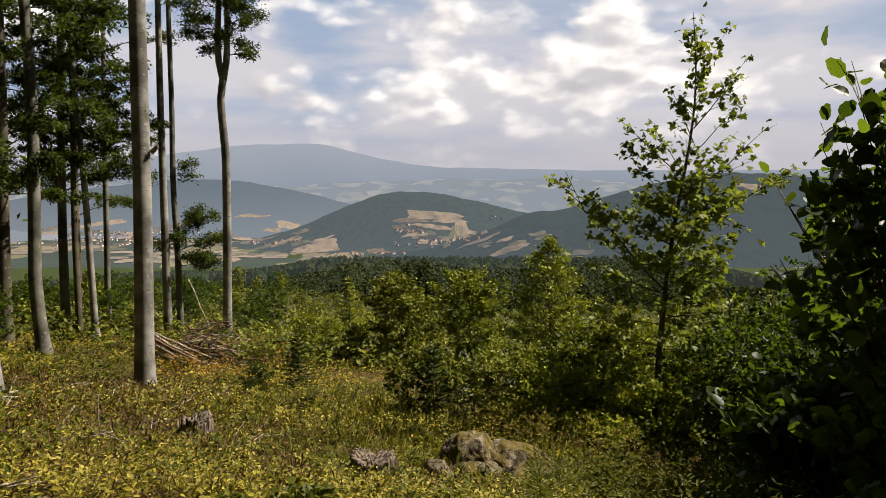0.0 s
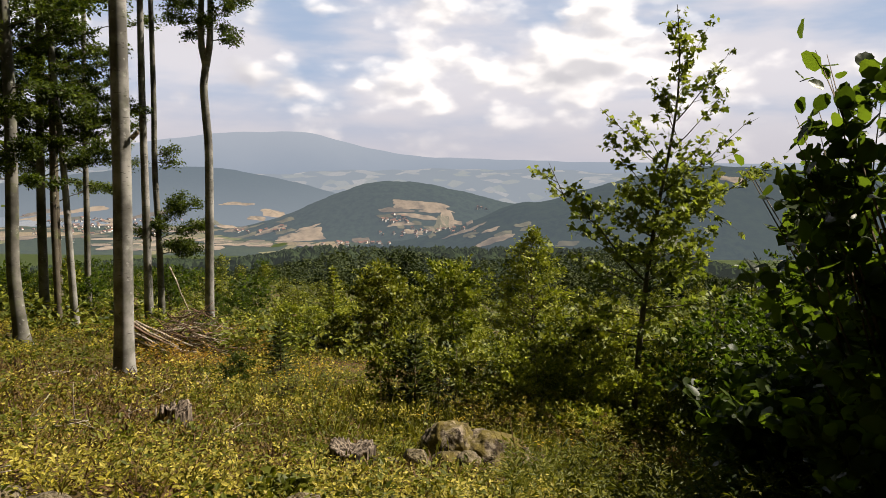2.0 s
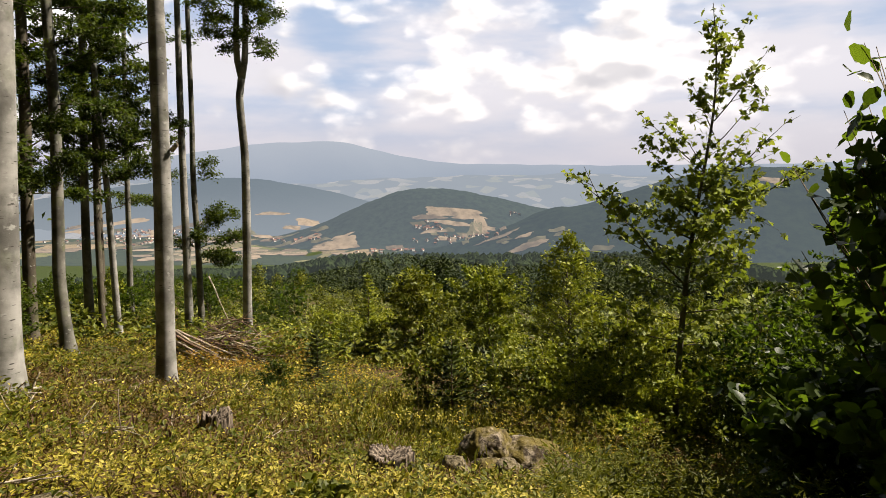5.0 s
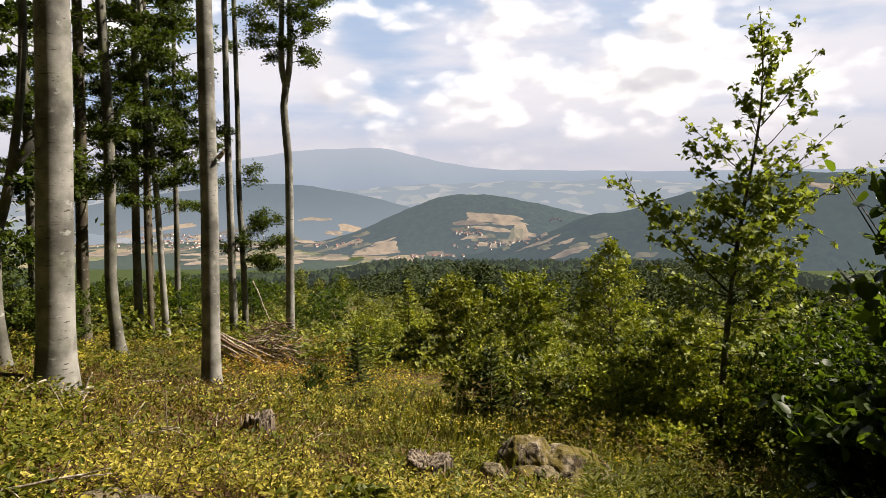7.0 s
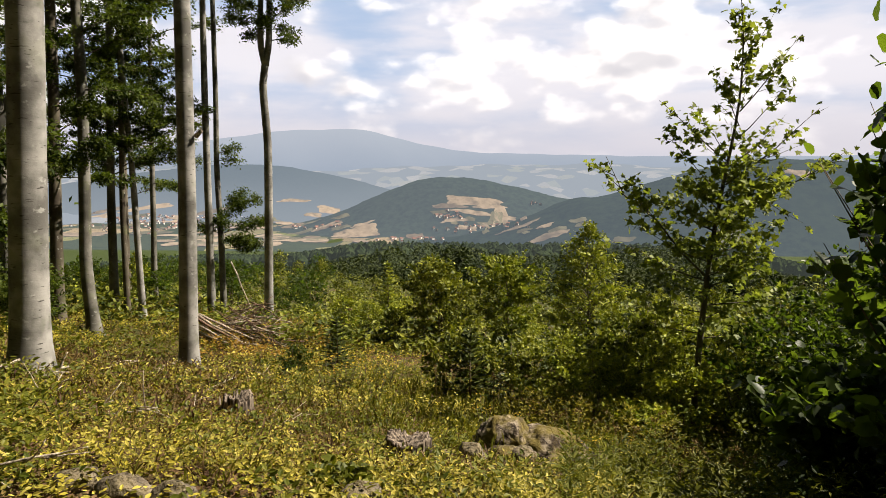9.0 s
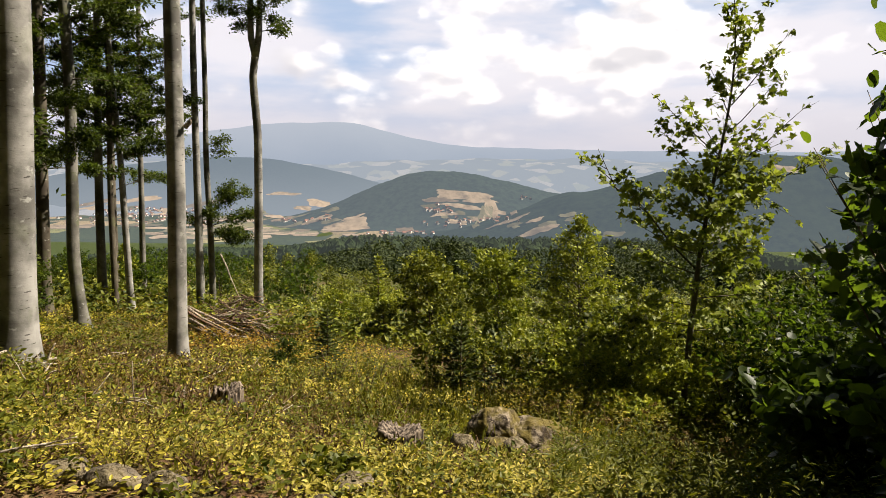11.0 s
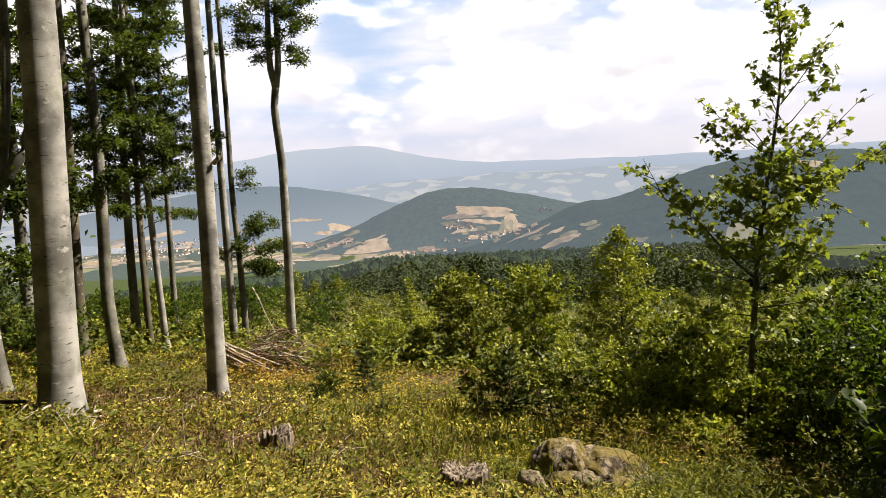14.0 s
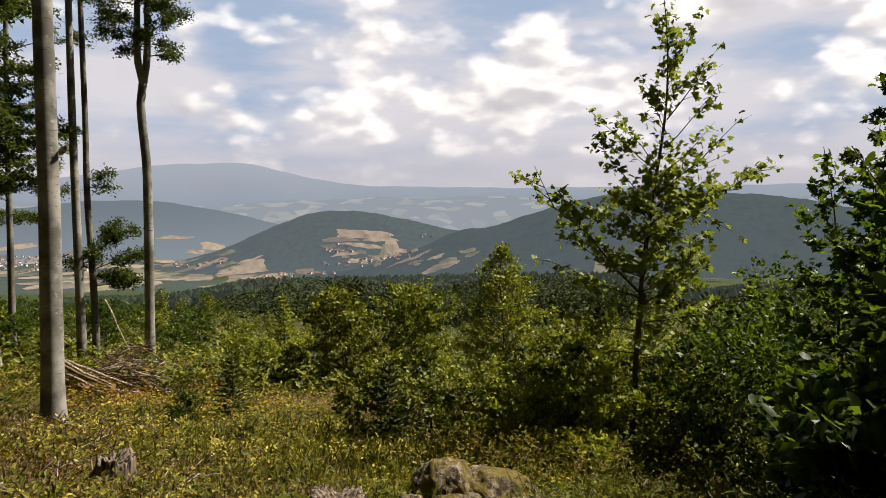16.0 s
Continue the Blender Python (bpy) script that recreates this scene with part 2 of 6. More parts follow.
def distance_material(name, woods, woods_light, haze_glow, thick, field=None, fields=0.0, scale=0.02, haze_layer=None, grit=0.09):
    """Land kilometres away: woods and open fields, with haze mixed in as bluish emission."""
    m, nt, end = material(name)
    where = nt.nodes.new("ShaderNodeTexCoord").outputs["Object"]
    grain = fbm(nt, where, grit, 6.0, 0.75)
    broad = fbm(nt, where, 0.006, 4.0)
    col = blend(nt, smooth(nt, grain, 0.36, 0.64), woods, woods_light)
    col = blend(nt, mth(nt, "MULTIPLY", smooth(nt, broad, 0.5, 0.62), 0.4), col, woods_light)
    if field:
        v = node(nt, "TexVoronoi")
        nt.links.new(scaled(nt, where, (1.0, 0.55, 1.0)), v.inputs["Vector"])
        v.inputs["Scale"].default_value = scale
        cell = nt.nodes.new("ShaderNodeSeparateColor")
        nt.links.new(v.outputs["Color"], cell.inputs[0])
        crop = ramp(nt, cell.outputs[1], [(0.0, field), (0.4, tuple(c * 0.7 for c in field)), (0.7, (0.16, 0.17, 0.06)), (1.0, (0.34, 0.28, 0.14))])
        open_land = mth(nt, "MULTIPLY", smooth(nt, cell.outputs[0], 1.0 - fields - 0.02, 1.0 - fields + 0.02), smooth(nt, grain, 0.66, 0.5))
        col = blend(nt, open_land, col, crop)
    # haze is painted: a glowing bluish colour mixed over the land's own
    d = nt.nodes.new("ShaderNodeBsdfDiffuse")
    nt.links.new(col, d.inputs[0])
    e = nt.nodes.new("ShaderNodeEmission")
    e.inputs[0].default_value = (*haze_glow, 1)
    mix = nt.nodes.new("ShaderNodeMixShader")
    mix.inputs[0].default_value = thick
    if haze_layer:  # the painted haze strengthens towards one height: low over a valley, or up into the cloud
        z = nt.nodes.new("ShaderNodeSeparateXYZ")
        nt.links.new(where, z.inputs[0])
        lay = smooth(nt, mth(nt, "ADD", z.outputs[2], mth(nt, "MULTIPLY", fbm(nt, where, 0.0016, 4.0), haze_layer[2])), haze_layer[0], haze_layer[1])
        nt.links.new(blend(nt, lay, haze_glow, haze_layer[3]), e.inputs[0])
        plug(nt, mth(nt, "ADD", thick, mth(nt, "MULTIPLY", lay, haze_layer[4] - thick)), mix.inputs[0])
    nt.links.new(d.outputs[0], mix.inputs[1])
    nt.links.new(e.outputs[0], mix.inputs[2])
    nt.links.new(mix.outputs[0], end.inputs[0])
    return m


def ground_material():
    m, nt, end = material("forest_floor")
    where = nt.nodes.new("ShaderNodeTexCoord").outputs["Object"]
    a, b, c = fbm(nt, where, 0.35, 5.0), fbm(nt, where, 3.0, 6.0, 0.65), fbm(nt, where, 26.0, 4.0, 0.7)
    litter = ramp(nt, c, [(0.3, (0.022, 0.013, 0.007)), (0.5, (0.08, 0.045, 0.022)), (0.7, (0.2, 0.125, 0.06))])
    moss = ramp(nt, b, [(0.3, (0.022, 0.028, 0.008)), (0.7, (0.075, 0.075, 0.018))])
    col = blend(nt, smooth(nt, mth(nt, "ADD", mth(nt, "MULTIPLY", a, 0.6), mth(nt, "MULTIPLY", b, 0.4)), 0.42, 0.58), litter, moss)
    # beyond the clearing the floor is green with undergrowth
    far = nt.nodes.new("ShaderNodeSeparateXYZ")
    nt.links.new(where, far.inputs[0])
    col = blend(nt, smooth(nt, far.outputs[1], 22.0, 80.0), col, blend(nt, b, (0.018, 0.03, 0.008), (0.05, 0.066, 0.018)))
    surface(nt, end, col, 0.95, bump(nt, mth(nt, "ADD", b, c), 0.8, 0.04), 0.1)
    return m


GREEN = lambda a, b, c: [(0.0, a), (0.5, b), (1.0, c)]
M_BEECH_LEAF = leaf_material("beech_leaf", GREEN((0.014, 0.024, 0.005), (0.034, 0.052, 0.008), (0.10, 0.125, 0.016)), 0.42)
M_MAPLE_LEAF = leaf_material("maple_leaf", GREEN((0.05, 0.072, 0.011), (0.135, 0.165, 0.028), (0.30, 0.325, 0.075)), 0.42)
# dark leaf for hazel and other shaded plants; part of their shade is this colour
M_SHADE_TONED_LEAF = leaf_material("shade_toned_leaf", GREEN((0.012, 0.022, 0.004), (0.024, 0.040, 0.006), (0.06, 0.088, 0.012)), 0.55, 0.4, (2.2, 2.2, 0.8))
M_BIRCH_LEAF = leaf_material("birch_leaf", GREEN((0.04, 0.063, 0.006), (0.12, 0.145, 0.014), (0.37, 0.375, 0.042)), 0.3)
M_BUSH_LEAF = leaf_material("bush_leaf", GREEN((0.013, 0.022, 0.004), (0.06, 0.078, 0.010), (0.29, 0.29, 0.034)), 0.26)
M_NEEDLE = leaf_material("spruce_needle", GREEN((0.020, 0.030, 0.006), (0.042, 0.056, 0.009), (0.09, 0.10, 0.015)), 0.2, 0.6)
M_WEED = leaf_material("weed_leaf", [(0.0, (0.03, 0.036, 0.005)), (0.5, (0.15, 0.135, 0.013)), (0.8, (0.34, 0.28, 0.03)), (1.0, (0.54, 0.46, 0.09))], 0.32)
M_MEADOWWEED = leaf_material("meadow_weed_leaf", [(0.0, (0.04, 0.044, 0.006)), (0.5, (0.16, 0.142, 0.014)), (1.0, (0.40, 0.33, 0.045))], 0.32)
M_CREAMWEED = leaf_material("pale_weed_leaf", [(0.0, (0.10, 0.09, 0.012)), (0.5, (0.27, 0.225, 0.03)), (1.0, (0.52, 0.45, 0.11))], 0.35)
M_BROWNWEED = leaf_material("withered_weed_leaf", GREEN((0.03, 0.02, 0.006), (0.085, 0.056, 0.013), (0.19, 0.13, 0.03)), 0.25, 0.6, (1.1, 0.95, 0.5))
M_GREENWEED = leaf_material("green_weed_leaf", GREEN((0.03, 0.043, 0.005), (0.08, 0.09, 0.009), (0.19, 0.18, 0.02)), 0.35)
M_STALK = leaf_material("wiry_stalk", GREEN((0.03, 0.016, 0.01), (0.07, 0.036, 0.022), (0.16, 0.10, 0.06)), 0.1, 0.7)
M_RUSTWEED = leaf_material("turning_weed_leaf", GREEN((0.12, 0.07, 0.012), (0.24, 0.14, 0.02), (0.36, 0.22, 0.035)), 0.35)
M_STRAW = leaf_material("dry_grass", GREEN((0.05, 0.031, 0.009), (0.10, 0.066, 0.018), (0.20, 0.14, 0.042)), 0.25, 0.7, (1.0, 0.95, 0.7))
M_GRASS = leaf_material("grass_blade", GREEN((0.05, 0.056, 0.008), (0.11, 0.108, 0.014), (0.22, 0.20, 0.03)), 0.35, 0.6)
M_LITTER = leaf_material("fallen_leaf", GREEN((0.03, 0.015, 0.008), (0.095, 0.052, 0.023), (0.25, 0.17, 0.085)), 0.15, 0.8, (1.0, 0.8, 0.5))
M_FLOWER = leaf_material("yellow_flower", GREEN((0.28, 0.18, 0.012), (0.36, 0.24, 0.018), (0.45, 0.33, 0.03)), 0.3, 0.7, (1.0, 0.9, 0.4))
M_BEECH = bark_material("beech_bark", (0.10, 0.095, 0.086), (0.28, 0.268, 0.25), 1.0, 0.15)
M_BEECH_GREY = bark_material("grey_beech_bark", (0.06, 0.057, 0.048), (0.17, 0.16, 0.14), 0.8, 0.35)
M_DARK_BARK = bark_material("dark_bark", (0.05, 0.04, 0.03), (0.11, 0.095, 0.07), 0.3, 0.3)
M_TWIG = plain_material("twig_bark", (0.09, 0.065, 0.04), 0.85)
M_DEADWOOD = wood_material("weathered_wood", (0.14, 0.11, 0.085), (0.42, 0.36, 0.28))
M_DEADDARK = wood_material("dark_dead_wood", (0.07, 0.045, 0.032), (0.2, 0.13, 0.09))
M_STUMP = wood_material("stump_wood", (0.02, 0.014, 0.01), (0.2, 0.158, 0.12))
M_ROCK = stone_material("mossy_rock", (0.03, 0.02, 0.012), (0.33, 0.27, 0.2), 1.0)
M_STONE = stone_material("grey_stone", (0.09, 0.072, 0.052), (0.21, 0.175, 0.13), 0.4)
M_GROUND = ground_material()
# distant land: its haze is bluish emission inside each material
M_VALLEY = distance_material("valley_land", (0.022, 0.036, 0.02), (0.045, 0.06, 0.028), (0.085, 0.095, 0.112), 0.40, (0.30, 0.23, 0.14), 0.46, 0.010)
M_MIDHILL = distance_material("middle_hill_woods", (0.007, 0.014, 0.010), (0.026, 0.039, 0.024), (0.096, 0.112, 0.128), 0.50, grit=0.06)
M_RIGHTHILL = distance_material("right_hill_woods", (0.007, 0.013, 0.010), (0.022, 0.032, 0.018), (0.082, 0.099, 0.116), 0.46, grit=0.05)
M_LEFTRIDGE = distance_material("left_ridge_woods", (0.02, 0.03, 0.03), (0.035, 0.045, 0.04), (0.105, 0.126, 0.152), 0.70, haze_layer=(20.0, -230.0, 60.0, (0.14, 0.158, 0.18), 0.84))
M_MOUNTAIN = distance_material("far_mountain_woods", (0.04, 0.05, 0.05), (0.07, 0.08, 0.07), (0.158, 0.184, 0.228), 0.84, haze_layer=(-100.0, 330.0, 190.0, (0.208, 0.224, 0.256), 0.91))
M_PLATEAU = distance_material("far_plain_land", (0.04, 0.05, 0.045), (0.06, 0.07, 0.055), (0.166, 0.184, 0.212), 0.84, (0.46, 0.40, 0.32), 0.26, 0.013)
M_WOODS = leaf_material("far_woods_leaf", GREEN((0.012, 0.020, 0.007), (0.024, 0.036, 0.011), (0.06, 0.072, 0.02)), 0.15, 0.8, clump=0.09, amount=0.6)


def haze_mixed_material(name, colour, haze_glow, thick, vary=0.2, scale=0.02):
    """A plain surface kilometres away, with grey-blue emission mixed in to paint haze."""
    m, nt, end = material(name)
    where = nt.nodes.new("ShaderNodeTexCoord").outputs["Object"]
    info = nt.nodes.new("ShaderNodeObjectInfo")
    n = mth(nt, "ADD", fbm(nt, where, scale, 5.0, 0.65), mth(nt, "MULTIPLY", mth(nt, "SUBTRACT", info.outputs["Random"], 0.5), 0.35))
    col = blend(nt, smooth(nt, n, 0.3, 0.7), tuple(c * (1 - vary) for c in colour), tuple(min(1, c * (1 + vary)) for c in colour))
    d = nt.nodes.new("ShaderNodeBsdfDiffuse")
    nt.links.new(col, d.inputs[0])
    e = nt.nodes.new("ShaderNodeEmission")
    e.inputs[0].default_value = (*haze_glow, 1)
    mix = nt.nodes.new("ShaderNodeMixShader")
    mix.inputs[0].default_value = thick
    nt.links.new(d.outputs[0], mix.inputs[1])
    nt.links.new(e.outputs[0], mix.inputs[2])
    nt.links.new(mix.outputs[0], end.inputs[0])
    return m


# far woods, houses and fields carry painted haze as a faint grey-blue glow
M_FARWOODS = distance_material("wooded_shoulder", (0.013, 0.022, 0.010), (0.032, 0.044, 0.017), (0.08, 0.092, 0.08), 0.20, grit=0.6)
M_WALL = haze_mixed_material("house_plaster", (0.72, 0.68, 0.63), (0.09, 0.10, 0.115), 0.25, 0.15)
M_ROOF = haze_mixed_material("tile_roof", (0.24, 0.12, 0.08), (0.09, 0.10, 0.115), 0.45, 0.25)
M_FIELD = haze_mixed_material("harvested_field", (0.235, 0.18, 0.122), (0.12, 0.125, 0.138), 0.44, 0.5, 0.03)
M_MEADOW = haze_mixed_material("pale_meadow", (0.125, 0.115, 0.072), (0.115, 0.122, 0.13), 0.42, 0.3)

# ---- geometry helpers ----
rng = np.random.default_rng(7)
YP = [-400, -60, -10, 0, 2, 3.75, 4.8, 6, 7.6, 13, 16, 21, 30, 45, 60, 100, 150, 300, 600, 900, 1200, 1800, 2600, 6000]
ZP = [20, 3, .6, 0, -.05, -.2, -.6, -.95, -1.3, -2.75, -3.3, -4.05, -5.7, -8.2, -10.2, -19, -28, -53, -93, -124, -183, -204, -236, -320]


def land(x, y):
    """Height of the ground: a slope that falls away and to the right, then drops to the valley."""
    x, y = np.asarray(x, float), np.asarray(y, float)
    z = sum(np.interp(y + d, YP, ZP) for d in (-.5, 0, .5)) / 3
    c = np.interp(y, [0, 6, 9, 14], [0, -.12, -.12, -.09])
    z = z + c * np.clip(x + 3, -14, 10) * np.clip(1 - (y - 60) / 100, 0, 1)
    z = z - .26 * np.exp(-((x + 5.7) ** 2 / 9 + (y - 12.8) ** 2 / 9)) - .1 * np.exp(-((x + 6.2) ** 2 + (y - 17.2) ** 2) / 5) - .16 * np.exp(-((x + 2.7) ** 2 + (y - 7.6) ** 2) / 2)
    near = np.exp(-np.hypot(x, y) / 25)
    return z + near * (.05 * np.sin(1.9 * x + .7) * np.sin(1.6 * y) + .03 * np.sin(4.1 * x + 1.3 * y) * np.cos(3.7 * y - x))


class Geo:
    """Collects vertices and faces for one mesh."""

    def __init__(self):
        self.v, self.f, self.n = [], [], 0

    def add(self, v, f):
        v = np.asarray(v, float).reshape(-1, 3)
        self.v.append(v)
        self.f.extend((np.asarray(f) + self.n).tolist() if not isinstance(f, list) else [[i + self.n for i in q] for q in f])
        self.n += len(v)
        return self

    def tube(self, pts, rad, sides=7, flute=0.0, seed=0.0):
        pts, rad = np.asarray(pts, float), np.asarray(rad, float)
        d = np.gradient(pts, axis=0)
        d /= np.linalg.norm(d, axis=1, keepdims=True) + 1e-9
        ref = np.where(np.abs(d[:, 2:3]) > .9, np.array([[1., 0, 0]]), np.array([[0, 0, 1.]]))
        a = np.cross(d, ref)
        a /= np.linalg.norm(a, axis=1, keepdims=True)
        b = np.cross(d, a)
        th = np.arange(sides) * 2 * np.pi / sides
        k = rad[:, None] * np.ones(sides)
        if flute:
            h = np.linspace(0, 1, len(pts))[:, None]
            k = k * (1 + flute * (.3 + 2.2 * np.exp(-h * 40)) * (np.sin(3 * th + seed) * .5 + .35 * np.sin(5 * th + 2 * seed + h * 6)))
        v = pts[:, None] + k[..., None] * (np.cos(th)[None, :, None] * a[:, None] + np.sin(th)[None, :, None] * b[:, None])
        n, f = len(pts), []
        for i in range(n - 1):
            for j in range(sides):
                j2 = (j + 1) % sides
                f.append([i * sides + j, i * sides + j2, (i + 1) * sides + j2, (i + 1) * sides + j])
        f.append(list(range(sides))[::-1])
        f.append([(n - 1) * sides + j for j in range(sides)])
        return self.add(v, f)

    def leaves(self, shape, pos, along, up, size):
        tv, tf = shape
        pos, along, up = (np.asarray(q, float) for q in (pos, along, up))
        size = np.broadcast_to(np.asarray(size, float), (len(pos),))
        along = along / (np.linalg.norm(along, axis=1, keepdims=True) + 1e-9)
        side = np.cross(up, along)
        side /= np.linalg.norm(side, axis=1, keepdims=True) + 1e-9
        nor = np.cross(along, side)
        v = pos[:, None] + size[:, None, None] * (tv[None, :, 0:1] * along[:, None] + tv[None, :, 1:2] * side[:, None] + tv[None, :, 2:3] * nor[:, None])
        k = len(tv)
        off = (np.arange(len(pos)) * k)[:, None]
        for group in tf:
            g = np.asarray(group)
            f = (g[None] + off[:, :, None]).reshape(-1, g.shape[1])
            self.f.extend((f + self.n).tolist())
        self.v.append(v.reshape(-1, 3))
        self.n += k * len(pos)
        return self

    def mesh(self, name, mat, even=True):
        me = bpy.data.meshes.new(name)
        me.from_pydata(np.concatenate(self.v).tolist(), [], self.f)
        me.polygons.foreach_set("use_smooth", [even] * len(me.polygons))
        me.materials.append(mat)
        return me


def part(name, geo, mat, parent, label="", even=True):
    ob = new(name, geo.mesh(name, mat, even))
    ob.parent = parent
    return tagged(ob, label)


def thing(name, x, y, z, label, category, group=""):
    ob = new(name)
    ob.empty_display_size = 0.1
    ob.location = (x, y, z)
    return tagged(ob, label, category, group)


def unit(v):
    v = np.asarray(v, float)
    return v / (np.linalg.norm(v, axis=-1, keepdims=True) + 1e-9)


# leaf outlines: along, across, lift
S_OVAL = (np.array([(0, 0, 0), (.35, .27, .05), (.72, .2, .03), (1, 0, -.06), (.72, -.2, .03), (.35, -.27, .05)]), [[(0, 1, 2, 3), (0, 3, 4, 5)]])
S_DIAMOND = (np.array([(0, 0, 0), (.45, .3, .06), (1, 0, -.04), (.45, -.3, .06)]), [[(0, 1, 2), (0, 2, 3)]])
S_LEAFLET = (np.array([(0, 0, 0), (.3, .14, .05), (.7, .12, .03), (1, 0, -.08), (.7, -.12, .03), (.3, -.14, .05)]), [[(0, 1, 2, 3), (0, 3, 4, 5)]])
S_ROUND = (np.array([(0, 0, 0), (-.06, .22, .04), (.12, .42, .07), (.42, .45, .06), (.74, .3, .02), (1, 0, -.08), (.74, -.3, .02), (.42, -.45, .06), (.12, -.42, .07), (-.06, -.22, .04)]),
           [[(0, 1, 2, 3), (0, 3, 4, 5), (0, 5, 6, 7), (0, 7, 8, 9)]])
hz = np.linspace(0, 2 * np.pi, 19)[:-1]
# a hazel leaf: broad, short-tipped, toothed, folded along the midrib and ruffled
S_HAZEL = (np.array([(.35, 0, -.03)] + [(.46 - .5 * math.cos(q) * (1 + .12 * (math.cos(q) < -.9)) + .015 * (-1) ** i, (.42 + .02 * (-1) ** i) * math.sin(q), .09 * abs(math.sin(q)) - .07 * (1 - math.cos(q)) ** 2 * .5 + .02 * math.sin(5 * q)) for i, q in enumerate(hz)]),
           [[(0, i + 1, (i + 1) % 18 + 1) for i in range(18)]])
S_MAPLE = (np.array([(0, 0, 0), (.02, .3, .02), (-.06, .55, -.05), (.22, .42, .03), (.5, .62, -.06), (.48, .3, .04), (.72, .24, .02), (1, 0, -.08),
                     (.72, -.24, .02), (.48, -.3, .04), (.5, -.62, -.06), (.22, -.42, .03), (-.06, -.55, -.05), (.02, -.3, .02)]),
           [[(0, 1, 2), (0, 2, 3), (0, 3, 5), (3, 4, 5), (0, 5, 6), (0, 6, 7), (0, 7, 8), (0, 8, 9), (0, 9, 11), (9, 10, 11), (0, 11, 12), (0, 12, 13)]])
S_BLADE = (np.array([(0, .02, 0), (0, -.02, 0), (.5, -.018, .0), (.5, .018, 0), (.85, .01, -.1), (1, 0, -.22)]), [[(0, 1, 2, 3)], [(3, 2, 4), (4, 2, 5)]])
S_TUFT = (np.array([(0, .05, 0), (0, -.05, 0), (1, 0, .02), (.4, .22, 0), (.4, -.22, 0)]), [[(0, 1, 2), (0, 2, 3), (1, 4, 2)]])


def spray(geo, wood, start, out, length, count, size, shape, flat=0.5, droop=0.12, r0=0.008, twigs=5, loose=0.42):
    """A branch with side twigs, leafy along its outer two thirds."""
    out = unit(out)
    s = np.linspace(0, 1, 5)
    bend = np.array([0, 0, -droop * length])
    pts = start + out * (s * length)[:, None] + bend * (s ** 2)[:, None] + rng.normal(0, .02 * length, (5, 3)) * s[:, None]
    if wood is not None:
        wood.tube(pts if r0 > .0085 else pts[::2], r0 * (1 - .8 * (s if r0 > .0085 else s[::2])), 4 if r0 > .012 else 3)
    side = unit(np.cross(out, (0, 0, 1.0)) + 1e-6)
    segs = [(pts[1], pts[4] - pts[1])]
    for i in range(twigs):
        q = rng.uniform(.25, .95)
        p = np.array([np.interp(q, s, pts[:, c]) for c in range(3)])
        sg = 1 if i % 2 else -1
        d = unit(out * rng.uniform(.5, 1.0) + side * sg * rng.uniform(.5, 1.1) + rng.normal(0, .25 * (1 - flat) + .05, 3))
        ln = length * rng.uniform(.2, .45) * (1.15 - q * .6)
        if wood is not None and r0 > .011:
            wood.tube([p, p + d * ln * .5 + (0, 0, -.02 * ln), p + d * ln], [r0 * .45, r0 * .3, r0 * .12], 3)
        segs.append((p, d * ln))
    wts = np.array([np.linalg.norm(d) for _, d in segs])
    which = rng.choice(len(segs), count, p=wts / wts.sum())
    knots = rng.uniform(.2, 1.02, (len(segs), 3))  # leaves gather in tufts along each twig
    t = np.where(rng.uniform(0, 1, count) < .7, knots[which, rng.integers(0, 3, count)] + rng.normal(0, .05, count), rng.uniform(.15, 1.05, count))
    base = np.array([segs[k][0] for k in which])
    dv = np.array([segs[k][1] for k in which])
    pos = base + dv * t[:, None] + rng.normal(0, size * loose, (count, 3))
    along = unit(dv) + rng.normal(0, .75, (count, 3)) + (0, 0, -.25)
    up = np.array([0, 0, 1.0]) * (0.4 + flat) + rng.normal(0, .55 * (1.3 - flat), (count, 3))
    geo.leaves(shape, pos, along, up, size * rng.uniform(.65, 1.25, count))


